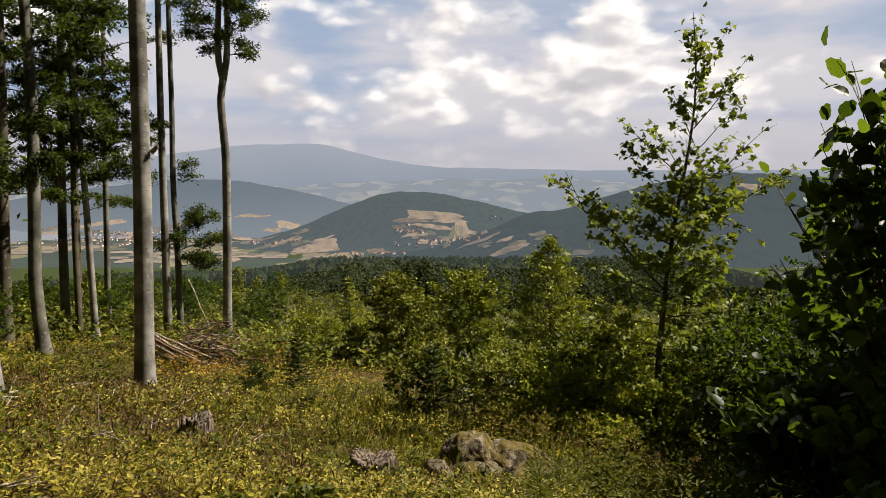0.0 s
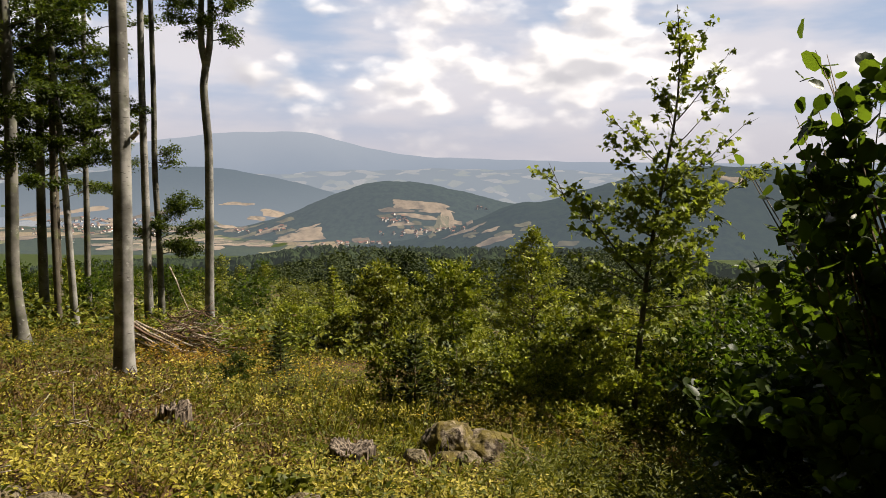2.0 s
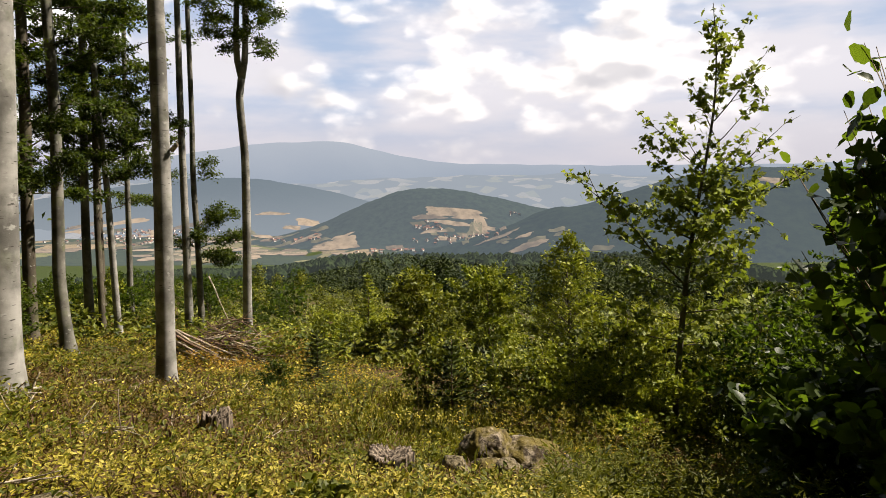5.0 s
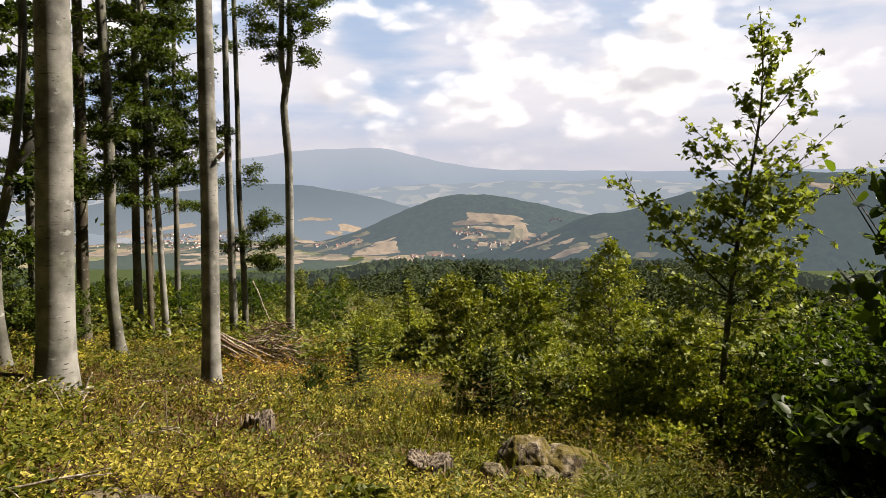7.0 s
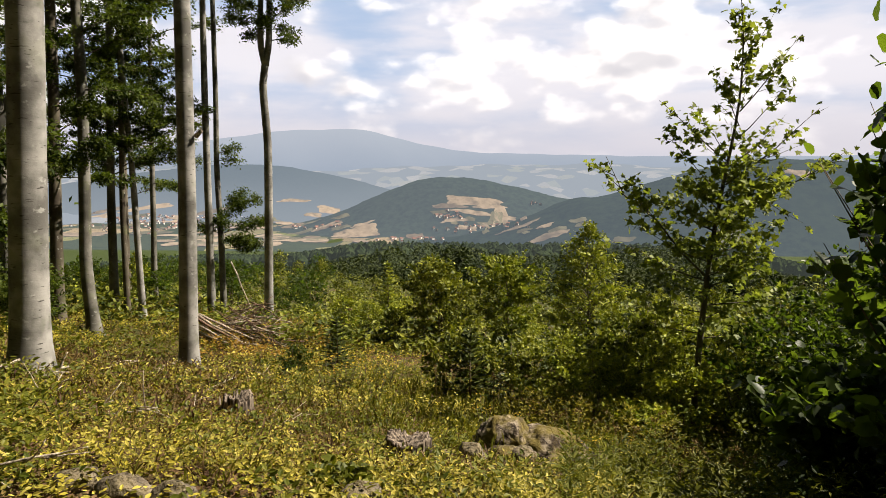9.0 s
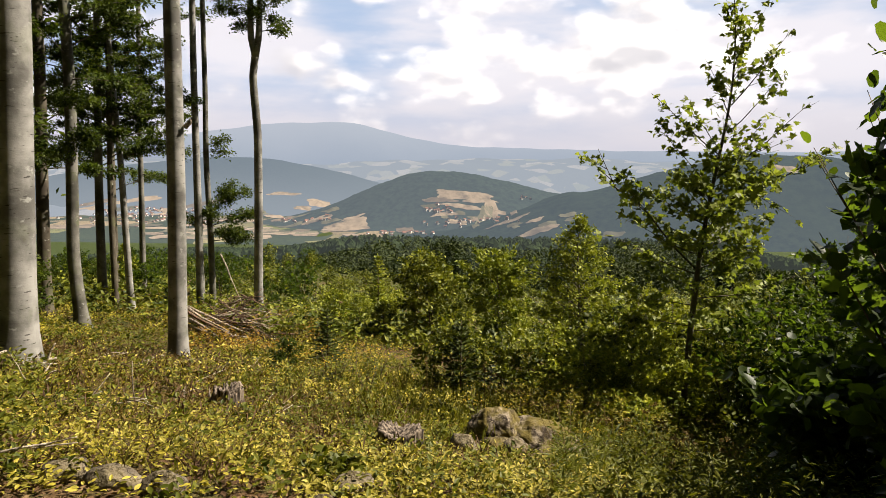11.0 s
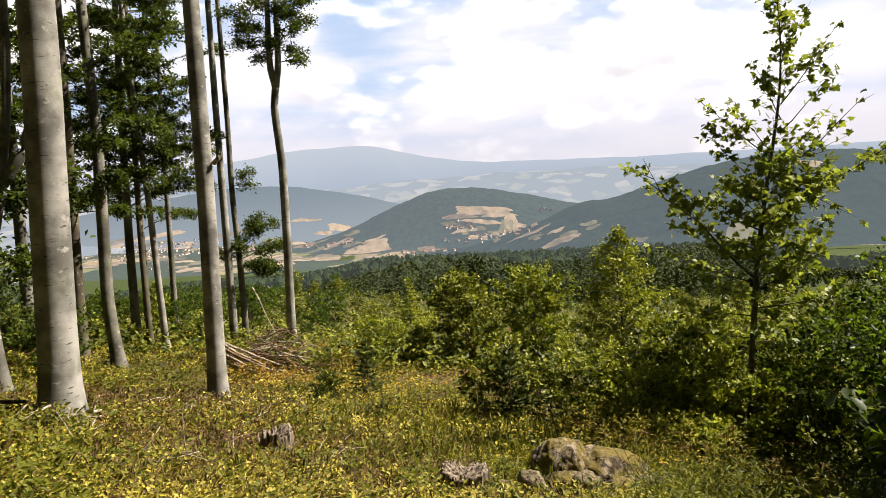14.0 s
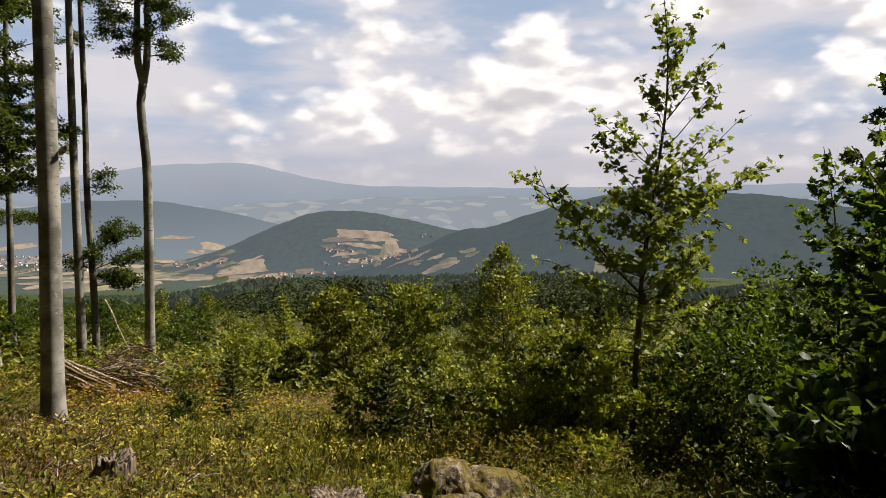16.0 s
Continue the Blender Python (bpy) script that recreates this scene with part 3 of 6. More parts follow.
def broadleaf(height, radius, branches, leaves, size, shape, first=0.15, stems=1, lean=(0, 0), peak=0.35, flat=0.45, thick=0.012, splay=0.12):
    """Stem and leaf meshes of a young tree or bush at the origin."""
    wood, green = Geo(), Geo()
    for k in range(stems):
        tilt = np.array([*(rng.normal(0, splay, 2) if stems > 1 else (0, 0)), 0]) * height * (1.6 if stems > 1 else 0)
        h = height * (rng.uniform(.7, 1) if k else 1)
        s = np.linspace(0, 1, 7)
        axis = np.stack([lean[0] * s ** 1.5 + tilt[0] * s, lean[1] * s ** 1.5 + tilt[1] * s, s * h], 1)
        axis[1:-1, :2] += rng.normal(0, .012 * height, (5, 2))
        r = height * thick / stems ** .4
        wood.tube(axis, r * (1 - .88 * s) + .002, 5)
        n = max(4, branches // stems)
        for i in range(n):
            q = first + (1 - first) * ((i + rng.uniform(0, .9)) / n) * .97
            p = np.array([np.interp(q, s, axis[:, c]) for c in range(3)])
            wide = radius * (min(1, (q - first) / peak + .35) if q < first + peak else max(.12, 1.1 * (1 - (q - first - peak) / (1 - first - peak)) ** .75))
            a = i * 2.4 + rng.uniform(-.5, .5) + k
            rise = rng.uniform(.35, .75) + .5 * q
            spray(green, wood, p, (math.cos(a), math.sin(a), rise), wide * rng.uniform(.75, 1.2), max(6, int(leaves / (n * stems) * wide / radius * 1.35)), size, shape, flat, .15, r * .35 * (1.2 - q))
        spray(green, wood, axis[-2], (0, 0, 1), h * .16, max(5, leaves // (n * stems * 3)), size * .8, shape, .2, 0, r * .12, 3)
    return wood, green


def spruce(height, radius, whorls, size=0.09, dense=1.0):
    wood, green = Geo(), Geo()
    wood.tube([(0, 0, 0), (0, 0, height * .5), (0, 0, height)], [height * .016, height * .01, .003], 6)
    for w in range(whorls):
        q = (w + .4) / whorls
        z = height * (.06 + .92 * q)
        ln = radius * (1 - q) ** .85 + .05
        for j in range(max(4, int(7 - 2 * q))):
            a = j * 2 * math.pi / 6 + w * 1.1 + rng.uniform(-.3, .3)
            d = unit((math.cos(a), math.sin(a), .15 + .55 * q))
            e = d * ln * rng.uniform(.8, 1.15)
            tip = np.array([0, 0, z]) + e + (0, 0, -.1 * ln)
            wood.tube([(0, 0, z), tip], [.006 + .004 * ln, .002], 3)
            n = int((9 + 34 * ln / .8) * dense)
            t = rng.uniform(.1, 1, n)
            pos = np.array([0, 0, z]) + e * t[:, None] + np.array([0, 0, -.1 * ln]) * (t ** 2)[:, None]
            sd = np.cross(d, (0, 0, 1.0))
            along = d + sd * rng.uniform(-1.1, 1.1, n)[:, None] + rng.normal(0, .22, (n, 3))
            green.leaves(S_TUFT, pos, along, np.array([0, 0, 1.0]) + rng.normal(0, .35, (n, 3)), size * rng.uniform(.7, 1.4, n) * (1 + .5 * (1 - t)))
    n = 12
    green.leaves(S_TUFT, np.array([0, 0, height]) - np.array([0, 0, 1.]) * rng.uniform(0, .15 * height, n)[:, None], rng.normal(0, .6, (n, 3)) + (0, 0, .8), rng.normal(0, 1, (n, 3)), size)
    return wood, green


# ---- ground: one sheet from under the camera to the horizon ----
def sheet(xs, ys, height, curl=0.0):
    gx, gy = np.meshgrid(xs, ys)
    v = np.stack([gx, gy, height(gx, gy)], -1)
    if curl:  # bend the sheet round the viewer, so that y is the distance
        v[..., 0], v[..., 1] = gy * np.sin(gx / curl), gy * np.cos(gx / curl)
    v = v.reshape(-1, 3)
    n, m = len(xs), len(ys)
    i = (np.arange(m - 1)[:, None] * n + np.arange(n - 1)).ravel()
    return Geo().add(v, np.stack([i, i + 1, i + n + 1, i + n], 1))


u = np.linspace(-1, 1, 171)
ground = new("ground", sheet(np.sinh(u * 8.2) * 2.6, np.concatenate([-np.geomspace(400, 2, 24), np.linspace(-1.5, 16, 120), np.geomspace(16.2, 5000, 150)]), lambda x, y: land(x, y)).mesh("ground", M_GROUND))
tagged(ground, "sloping clearing floor of leaf litter, moss and low weeds", "ground", kind="structure")


# ---- distance: valley and hills, kilometres off ----
def hump(x, y, x0, y0, high, wl, wr, wy):
    dx = np.where(x < x0, (x - x0) / wl, (x - x0) / wr)
    return high * np.exp(-.5 * dx ** 2 - .5 * ((y - y0) / wy) ** 2)


def rough_top(x, y, amount, scale):
    return amount * (np.sin(x / scale + 1.3 * np.sin(y / scale * .7)) + .6 * np.sin(2.3 * x / scale + y / scale) + .5 * np.sin(5.1 * x / scale - 1.7 * y / scale) + .4 * np.sin(11.3 * x / scale + 3 * y / scale))


def valley_floor(x, y):
    return land(x, y) + 3 + rough_top(x, y, 1.5, 170)


def mid_hill(x, y):
    return -225 + hump(x, y, -98, 2000, 172, 245, 275, 170) + hump(x, y, 330, 2250, 70, 180, 300, 160) + rough_top(x, y, 1.6, 60)


def right_hill(x, y):
    return -215 + hump(x, y, 640, 1500, 216, 370, 720, 210) + hump(x, y, 190, 1500, 20, 60, 45, 110) + hump(x, y, 80, 1480, 8, 120, 120, 110) + rough_top(x, y, 1.5, 50)


def left_ridge(x, y):
    return -275 + hump(x, y, -1030, 3000, 248, 900, 560, 420) + rough_top(x, y, 2, 120)


def mountain(x, y):
    return -330 + 355 * np.exp(-.5 * ((y - 4750) / 330) ** 2) + hump(x, y, -1120, 4500, 205, 560, 520, 330) + hump(x, y, -760, 4420, 60, 160, 300, 200) + rough_top(x, y, 4, 400)


def far_plain(x, y):
    return np.interp(y, [2400, 3200, 3800, 4300, 4600], [-232, -185, -98, -58, -36]) + rough_top(x, y, 9, 420)


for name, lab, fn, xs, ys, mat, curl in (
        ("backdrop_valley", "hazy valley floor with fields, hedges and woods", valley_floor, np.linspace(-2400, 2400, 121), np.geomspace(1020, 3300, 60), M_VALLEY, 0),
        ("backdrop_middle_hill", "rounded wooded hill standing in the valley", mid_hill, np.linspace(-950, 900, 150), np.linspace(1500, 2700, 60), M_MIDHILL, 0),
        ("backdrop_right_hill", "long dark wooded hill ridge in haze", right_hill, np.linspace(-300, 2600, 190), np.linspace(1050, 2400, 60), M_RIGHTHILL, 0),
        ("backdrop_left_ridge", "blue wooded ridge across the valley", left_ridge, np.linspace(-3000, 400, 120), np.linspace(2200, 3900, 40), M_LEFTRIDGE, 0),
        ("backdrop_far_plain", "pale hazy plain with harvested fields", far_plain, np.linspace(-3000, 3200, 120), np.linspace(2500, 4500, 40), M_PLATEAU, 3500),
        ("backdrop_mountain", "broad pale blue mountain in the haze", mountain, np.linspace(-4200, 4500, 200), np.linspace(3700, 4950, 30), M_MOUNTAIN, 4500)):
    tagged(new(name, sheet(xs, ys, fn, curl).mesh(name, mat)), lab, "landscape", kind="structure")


# ---- beech stand ----
def beech(name, spine, r_base, r_top, label, bark, limbs=(), crown=0, forks=(), leaf_n=860, first=0.35, reach=2.2, fork_at=None):
    """A tall beech: spine points in the world (the first on the ground), carried on upwards out of sight."""
    spine = np.array(spine, float)
    base = spine[0].copy()
    base[2] = float(land(base[0], base[1])) - .06
    local = spine - base
    local[0] = 0
    grow = unit(local[-1] - local[-2])
    if fork_at is None:
        local = np.vstack([local, local[-1] + (grow + (0, 0, .6)) * 3.5, local[-1] + (grow * .4 + (0, 0, 1.2)) * 7])
    tree = thing(name, *base, label, "tree", "beech stand")
    k = np.linspace(0, 1, len(local))
    s = np.concatenate([np.linspace(0, .03, 6), np.linspace(.045, 1, 26)])
    pts = np.stack([np.interp(s, k, local[:, c]) for c in range(3)], 1)
    for c in (0, 1):
        pts[8:-1, c] = (pts[7:-2, c] + pts[8:-1, c] + pts[9:, c]) / 3
    h = pts[:, 2]
    rad = np.interp(h, [0, 7, 20], [r_base * .9, r_top * .9, .05]) * (1 + .62 * np.exp(-np.maximum(h, 0) / .26))
    g = Geo().tube(pts, rad, 18, .09, rng.uniform(0, 6))
    part("trunk", g, bark, tree)
    for f in forks:
        fl = np.array(f, float) - base
        n = np.linspace(0, 1, 10)
        kk = np.linspace(0, 1, len(fl))
        fp = np.stack([np.interp(n, kk, fl[:, c]) for c in range(3)], 1)
        part("limb", Geo().tube(fp, r_top * .85 * (1 - .35 * n), 12, .05), bark, tree)
    if crown:
        wood, green = Geo(), Geo()
        top = local[-1][2]
        for i in range(crown):
            high = min(1.0, 9.8 / top) if first < .5 else 1.0
            q = first + (high - first) * (i + rng.uniform(0, 1)) / crown
            p = np.stack([np.interp(q * top, pts[:, 2], pts[:, c]) for c in range(3)])
            a = i * 2.4 + rng.uniform(-.6, .6)
            ln = reach * rng.uniform(.35, 1.25) * (1 - .3 * abs(q - .7))
            spray(green, wood, p, (math.cos(a), math.sin(a), rng.uniform(-.15, .75)), ln, int(leaf_n * ln / reach), .095, S_DIAMOND, .6, .18, .02, 13, .6)
        tagged(part("twigwork", wood, M_DARK_BARK, tree), kind="stuff")
        tagged(part("crown", green, M_BEECH_LEAF, tree), kind="stuff")
    for start, d, ln, n in limbs:
        wood, green = Geo(), Geo()
        spray(green, wood, np.array(start) - base, d, ln, int(n * 4.2), .08, S_DIAMOND, .35, .14, .016, 14, 1.1)
        limb = part("side_branch", wood, M_DARK_BARK, tree)
        tagged(part("foliage", green, M_BEECH_LEAF, limb), kind="stuff")
    return tree


beech("beech_tree", [(-5.72, 12.6, -2.4), (-5.64, 12.6, -.6), (-5.58, 12.6, 1.15), (-5.51, 12.6, 4.69)], .2, .165, "tall smooth grey beech trunk with a broken stub", M_BEECH, crown=10, first=.6, reach=3)
stub = Geo().tube([(0.05, 0, 0), (.17, -.03, .1), (.2, -.04, .2)], [.05, .04, .012], 7)
sob = part("branch_stub", stub, M_DEADWOOD, bpy.data.objects["beech_tree"], "snapped branch stub")
sob.location = (.3, 0, 4.65)
beech("beech_tree", [(-6.83, 21, -3.6), (-6.71, 21, -.03), (-6.67, 21, 2.06), (-6.78, 21, 3.76), (-6.68, 21, 4.44)], .16, .13, "slim pale beech forking high into two stems with a leafy tuft", M_BEECH,
      forks=[[(-6.68, 21, 4.4), (-6.8, 21, 5.0), (-6.8, 21, 5.6), (-6.72, 21, 6.9), (-6.7, 21, 10)], [(-6.68, 21, 4.4), (-6.55, 21, 5.0), (-6.51, 21, 5.6), (-6.47, 21, 6.9), (-6.4, 21, 10)]],
      limbs=[((-6.65 + .2 * math.cos(2.4 * i), 21 + .1 * math.sin(2.4 * i), 5.15 + .115 * i), (math.cos(2.4 * i), .9 * math.sin(2.4 * i), .15 + .35 * (i % 3) / 2), .75 + .045 * i, 130 + 6 * i) for i in range(20)], fork_at=1)
beech("beech_tree", [(-8.61, 20.8, -3.53), (-8.57, 20.8, -.02), (-8.54, 20.8, 3.41), (-8.47, 20.8, 6.71)], .145, .11, "slender grey beech beside the brush pile", M_BEECH, crown=7, first=.62, reach=1.8)
beech("beech_tree", [(-8.57, 21.7, -3.7), (-8.56, 21.7, -.82), (-8.62, 21.7, 1.2), (-8.55, 21.7, 3.49), (-8.52, 21.7, 6.93)], .12, .09, "thin beech with low leafy side branches", M_BEECH_GREY, crown=7, first=.6, reach=1.8,
      limbs=[((-8.56, 21.7, -.5), (1, -.1, .85), 1.5, 330), ((-8.56, 21.7, -.9), (1, .3, .45), 1.6, 360), ((-8.56, 21.7, -1.2), (.9, -.5, .3), 1.4, 330), ((-8.56, 21.7, -.9), (-.7, -.2, .4), .8, 150),
             ((-8.56, 21.7, -.3), (.7, .3, .9), 1.2, 240), ((-8.56, 21.7, -1.4), (1, .1, .2), 1.3, 300), ((-8.56, 21.7, -.7), (.3, -.8, .5), 1.0, 200), ((-8.6, 21.7, 1.7), (1, 0, .45), .8, 110), ((-8.6, 21.7, 1.5), (.9, .2, .1), .7, 80)])
beech("beech_tree", [(-9.4, 15.6, -2.6), (-9.52, 15.6, -1.0), (-9.44, 15.6, .39), (-9.31, 15.6, 2.96), (-9.33, 15.6, 5.43)], .165, .13, "grey beech with a leaning foot and low leafy branches", M_BEECH_GREY, crown=15, first=.3, reach=2.2,
      limbs=[((-9.4, 15.6, 1.6), (.2, -1, -.1), 1.0, 260), ((-9.4, 15.6, 1.9), (.8, -.5, .0), 1.0, 220), ((-9.4, 15.6, 1.3), (-.8, -.4, .0), 1.0, 220), ((-9.4, 15.6, 2.6), (.5, -.8, .2), 1.1, 260), ((-9.4, 15.6, 3.4), (-.7, -.6, .2), 1.3, 280)])
beech("beech_tree", [(-11.24, 19.8, -3.15), (-11.16, 19.8, .06), (-11.0, 19.8, 3.32), (-10.82, 19.8, 6.46)], .15, .11, "slender grey beech trunk in the stand", M_BEECH_GREY, crown=30, first=.2, reach=2.5)
beech("beech_tree", [(-10.35, 18.9, -3.1), (-10.32, 18.9, .13), (-10.18, 18.9, 3.24), (-10.1, 18.9, 4.75)], .10, .08, "thin dark beech trunk in the stand", M_DARK_BARK, crown=22, first=.22, reach=2.1)
beech("beech_tree", [(-9.73, 18.6, -3.1), (-9.78, 18.6, -.4), (-9.8, 18.6, 1.24), (-9.93, 18.6, 4.11), (-9.98, 18.6, 6.17)], .11, .08, "thin leaning pale beech trunk", M_BEECH, crown=19, first=.24, reach=2.1)
beech("beech_tree", [(-12.09, 24, -3.78), (-11.96, 24, -.26), (-11.84, 24, 3.68), (-11.65, 24, 7.49)], .125, .09, "slim beech with layered leafy branches", M_BEECH_GREY, crown=27, first=.2, reach=2.5)
beech("beech_tree", [(-11.02, 16.7, -2.69), (-10.88, 16.7, .3), (-10.72, 16.7, 3.05)], .18, .14, "dark shaded beech trunk behind the stand's edge", M_DARK_BARK, crown=18, first=.22, reach=2.2)
beech("beech_tree", [(-5.28, 7.42, -.9), (-5.21, 7.42, .1), (-5.16, 7.42, .9), (-5.03, 7.42, 2.78)], .235, .19, "thick smooth beech trunk with dark horizontal bark marks", M_BEECH, crown=9, first=.6, reach=3)
beech("beech_tree", [(-7.03, 8.8, -1.2), (-7.1, 8.8, -.1), (-7.03, 8.8, .79), (-7.2, 8.8, 2.0), (-7.3, 8.8, 3.4)], .125, .085, "old grey beech forking low into two stems", M_BEECH_GREY, crown=20, first=.16, reach=1.6,
      forks=[[(-7.03, 8.8, .7), (-6.8, 8.8, 1.3), (-6.64, 8.8, 1.9), (-6.4, 8.8, 3.04), (-6.2, 8.9, 7)], [(-6.66, 8.8, 1.75), (-6.4, 8.85, 2.1), (-6.15, 8.9, 2.7), (-6.0, 8.9, 4.5)]],
      limbs=[((-7.0, 8.8, .8), (1, -.3, .0), .8, 150), ((-7.1, 8.8, 1.2), (-.8, -.5, .2), 1.0, 160), ((-6.6, 8.8, 2.0), (.7, .4, .0), .8, 110)])
beech("beech_tree", [(-11.79, 14, -2.1), (-11.78, 14, .37), (-11.62, 14, 2.84), (-11.51, 14, 4.01)], .19, .15, "grey beech trunk deeper in the wood", M_BEECH_GREY, crown=11, first=.35, reach=2.2)
beech("beech_tree", [(-14.72, 16.4, -2.32), (-14.46, 16.4, .17), (-14.3, 16.4, 3)], .2, .15, "pale beech trunk deeper in the wood", M_BEECH, crown=11, first=.35, reach=2.4)
beech("beech_tree", [(-15.5, 21, -3.0), (-15.4, 21, .17), (-15.3, 21, 3)], .2, .15, "shaded beech trunk deeper in the wood", M_BEECH_GREY, crown=15, first=.25, reach=2.6)
beech("beech_tree", [(-18.5, 25, -3.4), (-18.4, 25, .17), (-18.3, 25, 3)], .2, .15, "shaded beech trunk deeper in the wood", M_BEECH_GREY, crown=15, first=.2, reach=2.8)
beech("beech_tree", [(-14.2, 26, -4.0), (-14.1, 26, .17), (-14, 26, 3)], .16, .12, "shaded beech trunk deeper in the wood", M_DARK_BARK, crown=16, first=.2, reach=2.6)

# ---- maple, birch and named bushes ----
def plant(name, x, y, wood, green, bark, leaf, label, category, group=""):
    t = thing(name, x, y, float(land(x, y)) - .03, label, category, group)
    part("stem", wood, bark, t)
    tagged(part("foliage", green, leaf, t), kind="stuff")
    return t


def maple(x, y):
    """A young maple: a swaying stem, long limbs that turn up at their tips, airy above and dense below."""
    wood, green = Geo(), Geo()
    base = np.array([x, y, float(land(x, y)) - .03])
    # stem: across and height in the world
    stem = np.array([(2.98, -2.5), (3.02, -1.01), (3.11, 0.20), (3.27, 1.38), (3.39, 2.07), (3.42, 2.85), (3.34, 3.63), (3.31, 3.75)])
    zz = np.linspace(base[2], 3.72, 22)
    axis = np.stack([np.interp(zz, stem[:, 1], stem[:, 0]) - x, .05 * np.sin(zz), zz - base[2]], 1)
    axis[1:-1, 0] = (axis[:-2, 0] + axis[1:-1, 0] + axis[2:, 0]) / 3
    wood.tube(axis, np.interp(np.linspace(0, 1, 22), [0, .3, .7, 1], [.05, .04, .02, .004]), 9)
    # limbs: foot across and height, tip across and height, depth, leaves along a metre
    limbs = [(3.10, -0.03, 1.49, 1.75, -0.18, 71), (3.28, 1.55, 2.35, 2.43, 0.12, 40), (3.19, 1.13, 2.40, 2.00, -0.18, 46), (3.27, 1.24, 4.56, 2.30, 0.12, 40), (3.20, 0.86, 4.89, 1.77, -0.12, 55), (3.40, 2.20, 4.13, 3.21, 0.06, 34), (3.42, 2.79, 3.76, 3.49, -0.06, 31), (3.40, 2.02, 3.07, 2.85, 0.06, 31), (3.37, 1.84, 3.97, 2.62, -0.30, 34), (3.31, 1.60, 2.96, 2.32, 0.54, 40), (3.31, 1.49, 3.79, 2.14, -0.54, 40)]
    # the dense lower crown, limb after limb round the stem
    for i in range(22):
        z0 = -.9 + 1.9 * (i + rng.uniform(0, .8)) / 22
        a = 2.4 * i + rng.uniform(-.4, .4)
        x0 = float(np.interp(z0, stem[:, 1], stem[:, 0]))
        out_ = np.interp(z0, [-.9, 0, 1], [1.05, 1.3, .95]) * rng.uniform(.75, 1.1)
        limbs.append((x0, z0, x0 + out_ * 1.05 * math.cos(a), z0 + out_ * np.interp(z0, [-.9, 1], [.15, .75]), .85 * out_ * math.sin(a), 78 if math.cos(a) > 0 else 42))
    for x0, z0, x1, z1, dy, n in limbs:
        p = np.array([x0 - x, 0, z0 - base[2]])
        d = np.array([x1 - x0, dy, z1 - z0])
        ln = float(np.linalg.norm(d))
        flat_run = float(np.linalg.norm(d + (0, 0, -.16 * ln)))
        spray(green, wood, p, d + (0, 0, -.16 * ln), flat_run * .94, int(n * ln * 1.15), .078, S_MAPLE, .3, -.16 * ln / flat_run, .005 + .005 * ln, 9, .5)
    for i in range(54):
        z0 = rng.uniform(-.2, 3.4)
        p = np.array([np.interp(z0, stem[:, 1], stem[:, 0]) - x, 0, z0 - base[2]])
        a = rng.uniform(0, 6.28)
        ln = np.interp(z0, [-.2, 1.1, 2.3, 3.5], [.75, .5, .32, .2]) * rng.uniform(.7, 1.2)
        spray(green, wood, p, (math.cos(a), math.sin(a), np.interp(z0, [-.2, 1.7, 3.5], [.4, .9, 1.6])), ln, int(np.interp(z0, [-.2, .9, 1.4, 2.3], [90, 70, 18, 10])), .076, S_MAPLE, .3, 0, .005, 4, .6)
    spray(green, wood, axis[-4], (.02, 0, 1), axis[-1][2] - axis[-4][2], 20, .068, S_MAPLE, .2, 0, .004, 4, .6)
    return plant("maple_tree", x, y, wood, green, M_DARK_BARK, M_MAPLE_LEAF, "young maple with airy lobed bright green leaves", "tree")


maple(2.98, 9.3)
# b: paler leaf that stands for sunlight on the bush, h: darker leaf
for bx, by, bh, br, leaf in ((2.3, 8.9, 1.5, .7, "b"), (2.75, 8.6, 1.25, .7, "b"), (3.5, 8.7, 1.6, .8, "h"), (1.75, 9.3, 1.3, .7, "b"), (2.3, 10.0, 1.9, .8, "b"), (3.1, 10.2, 2.2, .9, "b"), (3.9, 10.0, 2.3, .9, "h"), (1.6, 10.2, 1.5, .7, "b"), (2.0, 8.2, .7, .5, "b"), (3.4, 7.7, 1.0, .55, "h")):
    plant("bush", bx, by, *broadleaf(bh, br, 50, 3000, .062, S_OVAL, .03, 4, (0, 0), .5, .3, .008, .08), M_TWIG, M_BIRCH_LEAF if leaf == "b" else M_BUSH_LEAF, "small-leaved bush crowding round the maple's foot", "bush")
plant("birch_tree", 2.44, 15.3, *broadleaf(3.85, 1.25, 100, 9500, .085, S_DIAMOND, .05, 1, (0, 0), .3, .35), M_DARK_BARK, M_BIRCH_LEAF, "young birch with dense yellow-green leaves", "tree")
plant("bush", .8, 20.0, *broadleaf(2.85, 1.3, 60, 6500, .115, S_DIAMOND, .06, 3, (0, 0), .65, .2, .012, .06), M_TWIG, M_BIRCH_LEAF, "rounded yellow-green bush in the clearing", "bush")
plant("bush", -1.15, 19.0, *broadleaf(2.65, 1.15, 70, 6000, .115, S_DIAMOND, .03, 2, (0, 0), .45, .2, .012, .05), M_TWIG, M_BUSH_LEAF, "dense dark green bush in the clearing", "bush")
plant("spruce_sapling", -3.65, 26.0, *spruce(2.5, .62, 15, .1), M_TWIG, M_BIRCH_LEAF, "young spruce with a pale leading shoot", "tree", "spruce saplings")
plant("spruce_sapling", -3.0, 13.7, *spruce(1.3, .42, 13, .06, 1.3), M_TWIG, M_NEEDLE, "small dark spruce among yellow weeds", "tree", "spruce saplings")
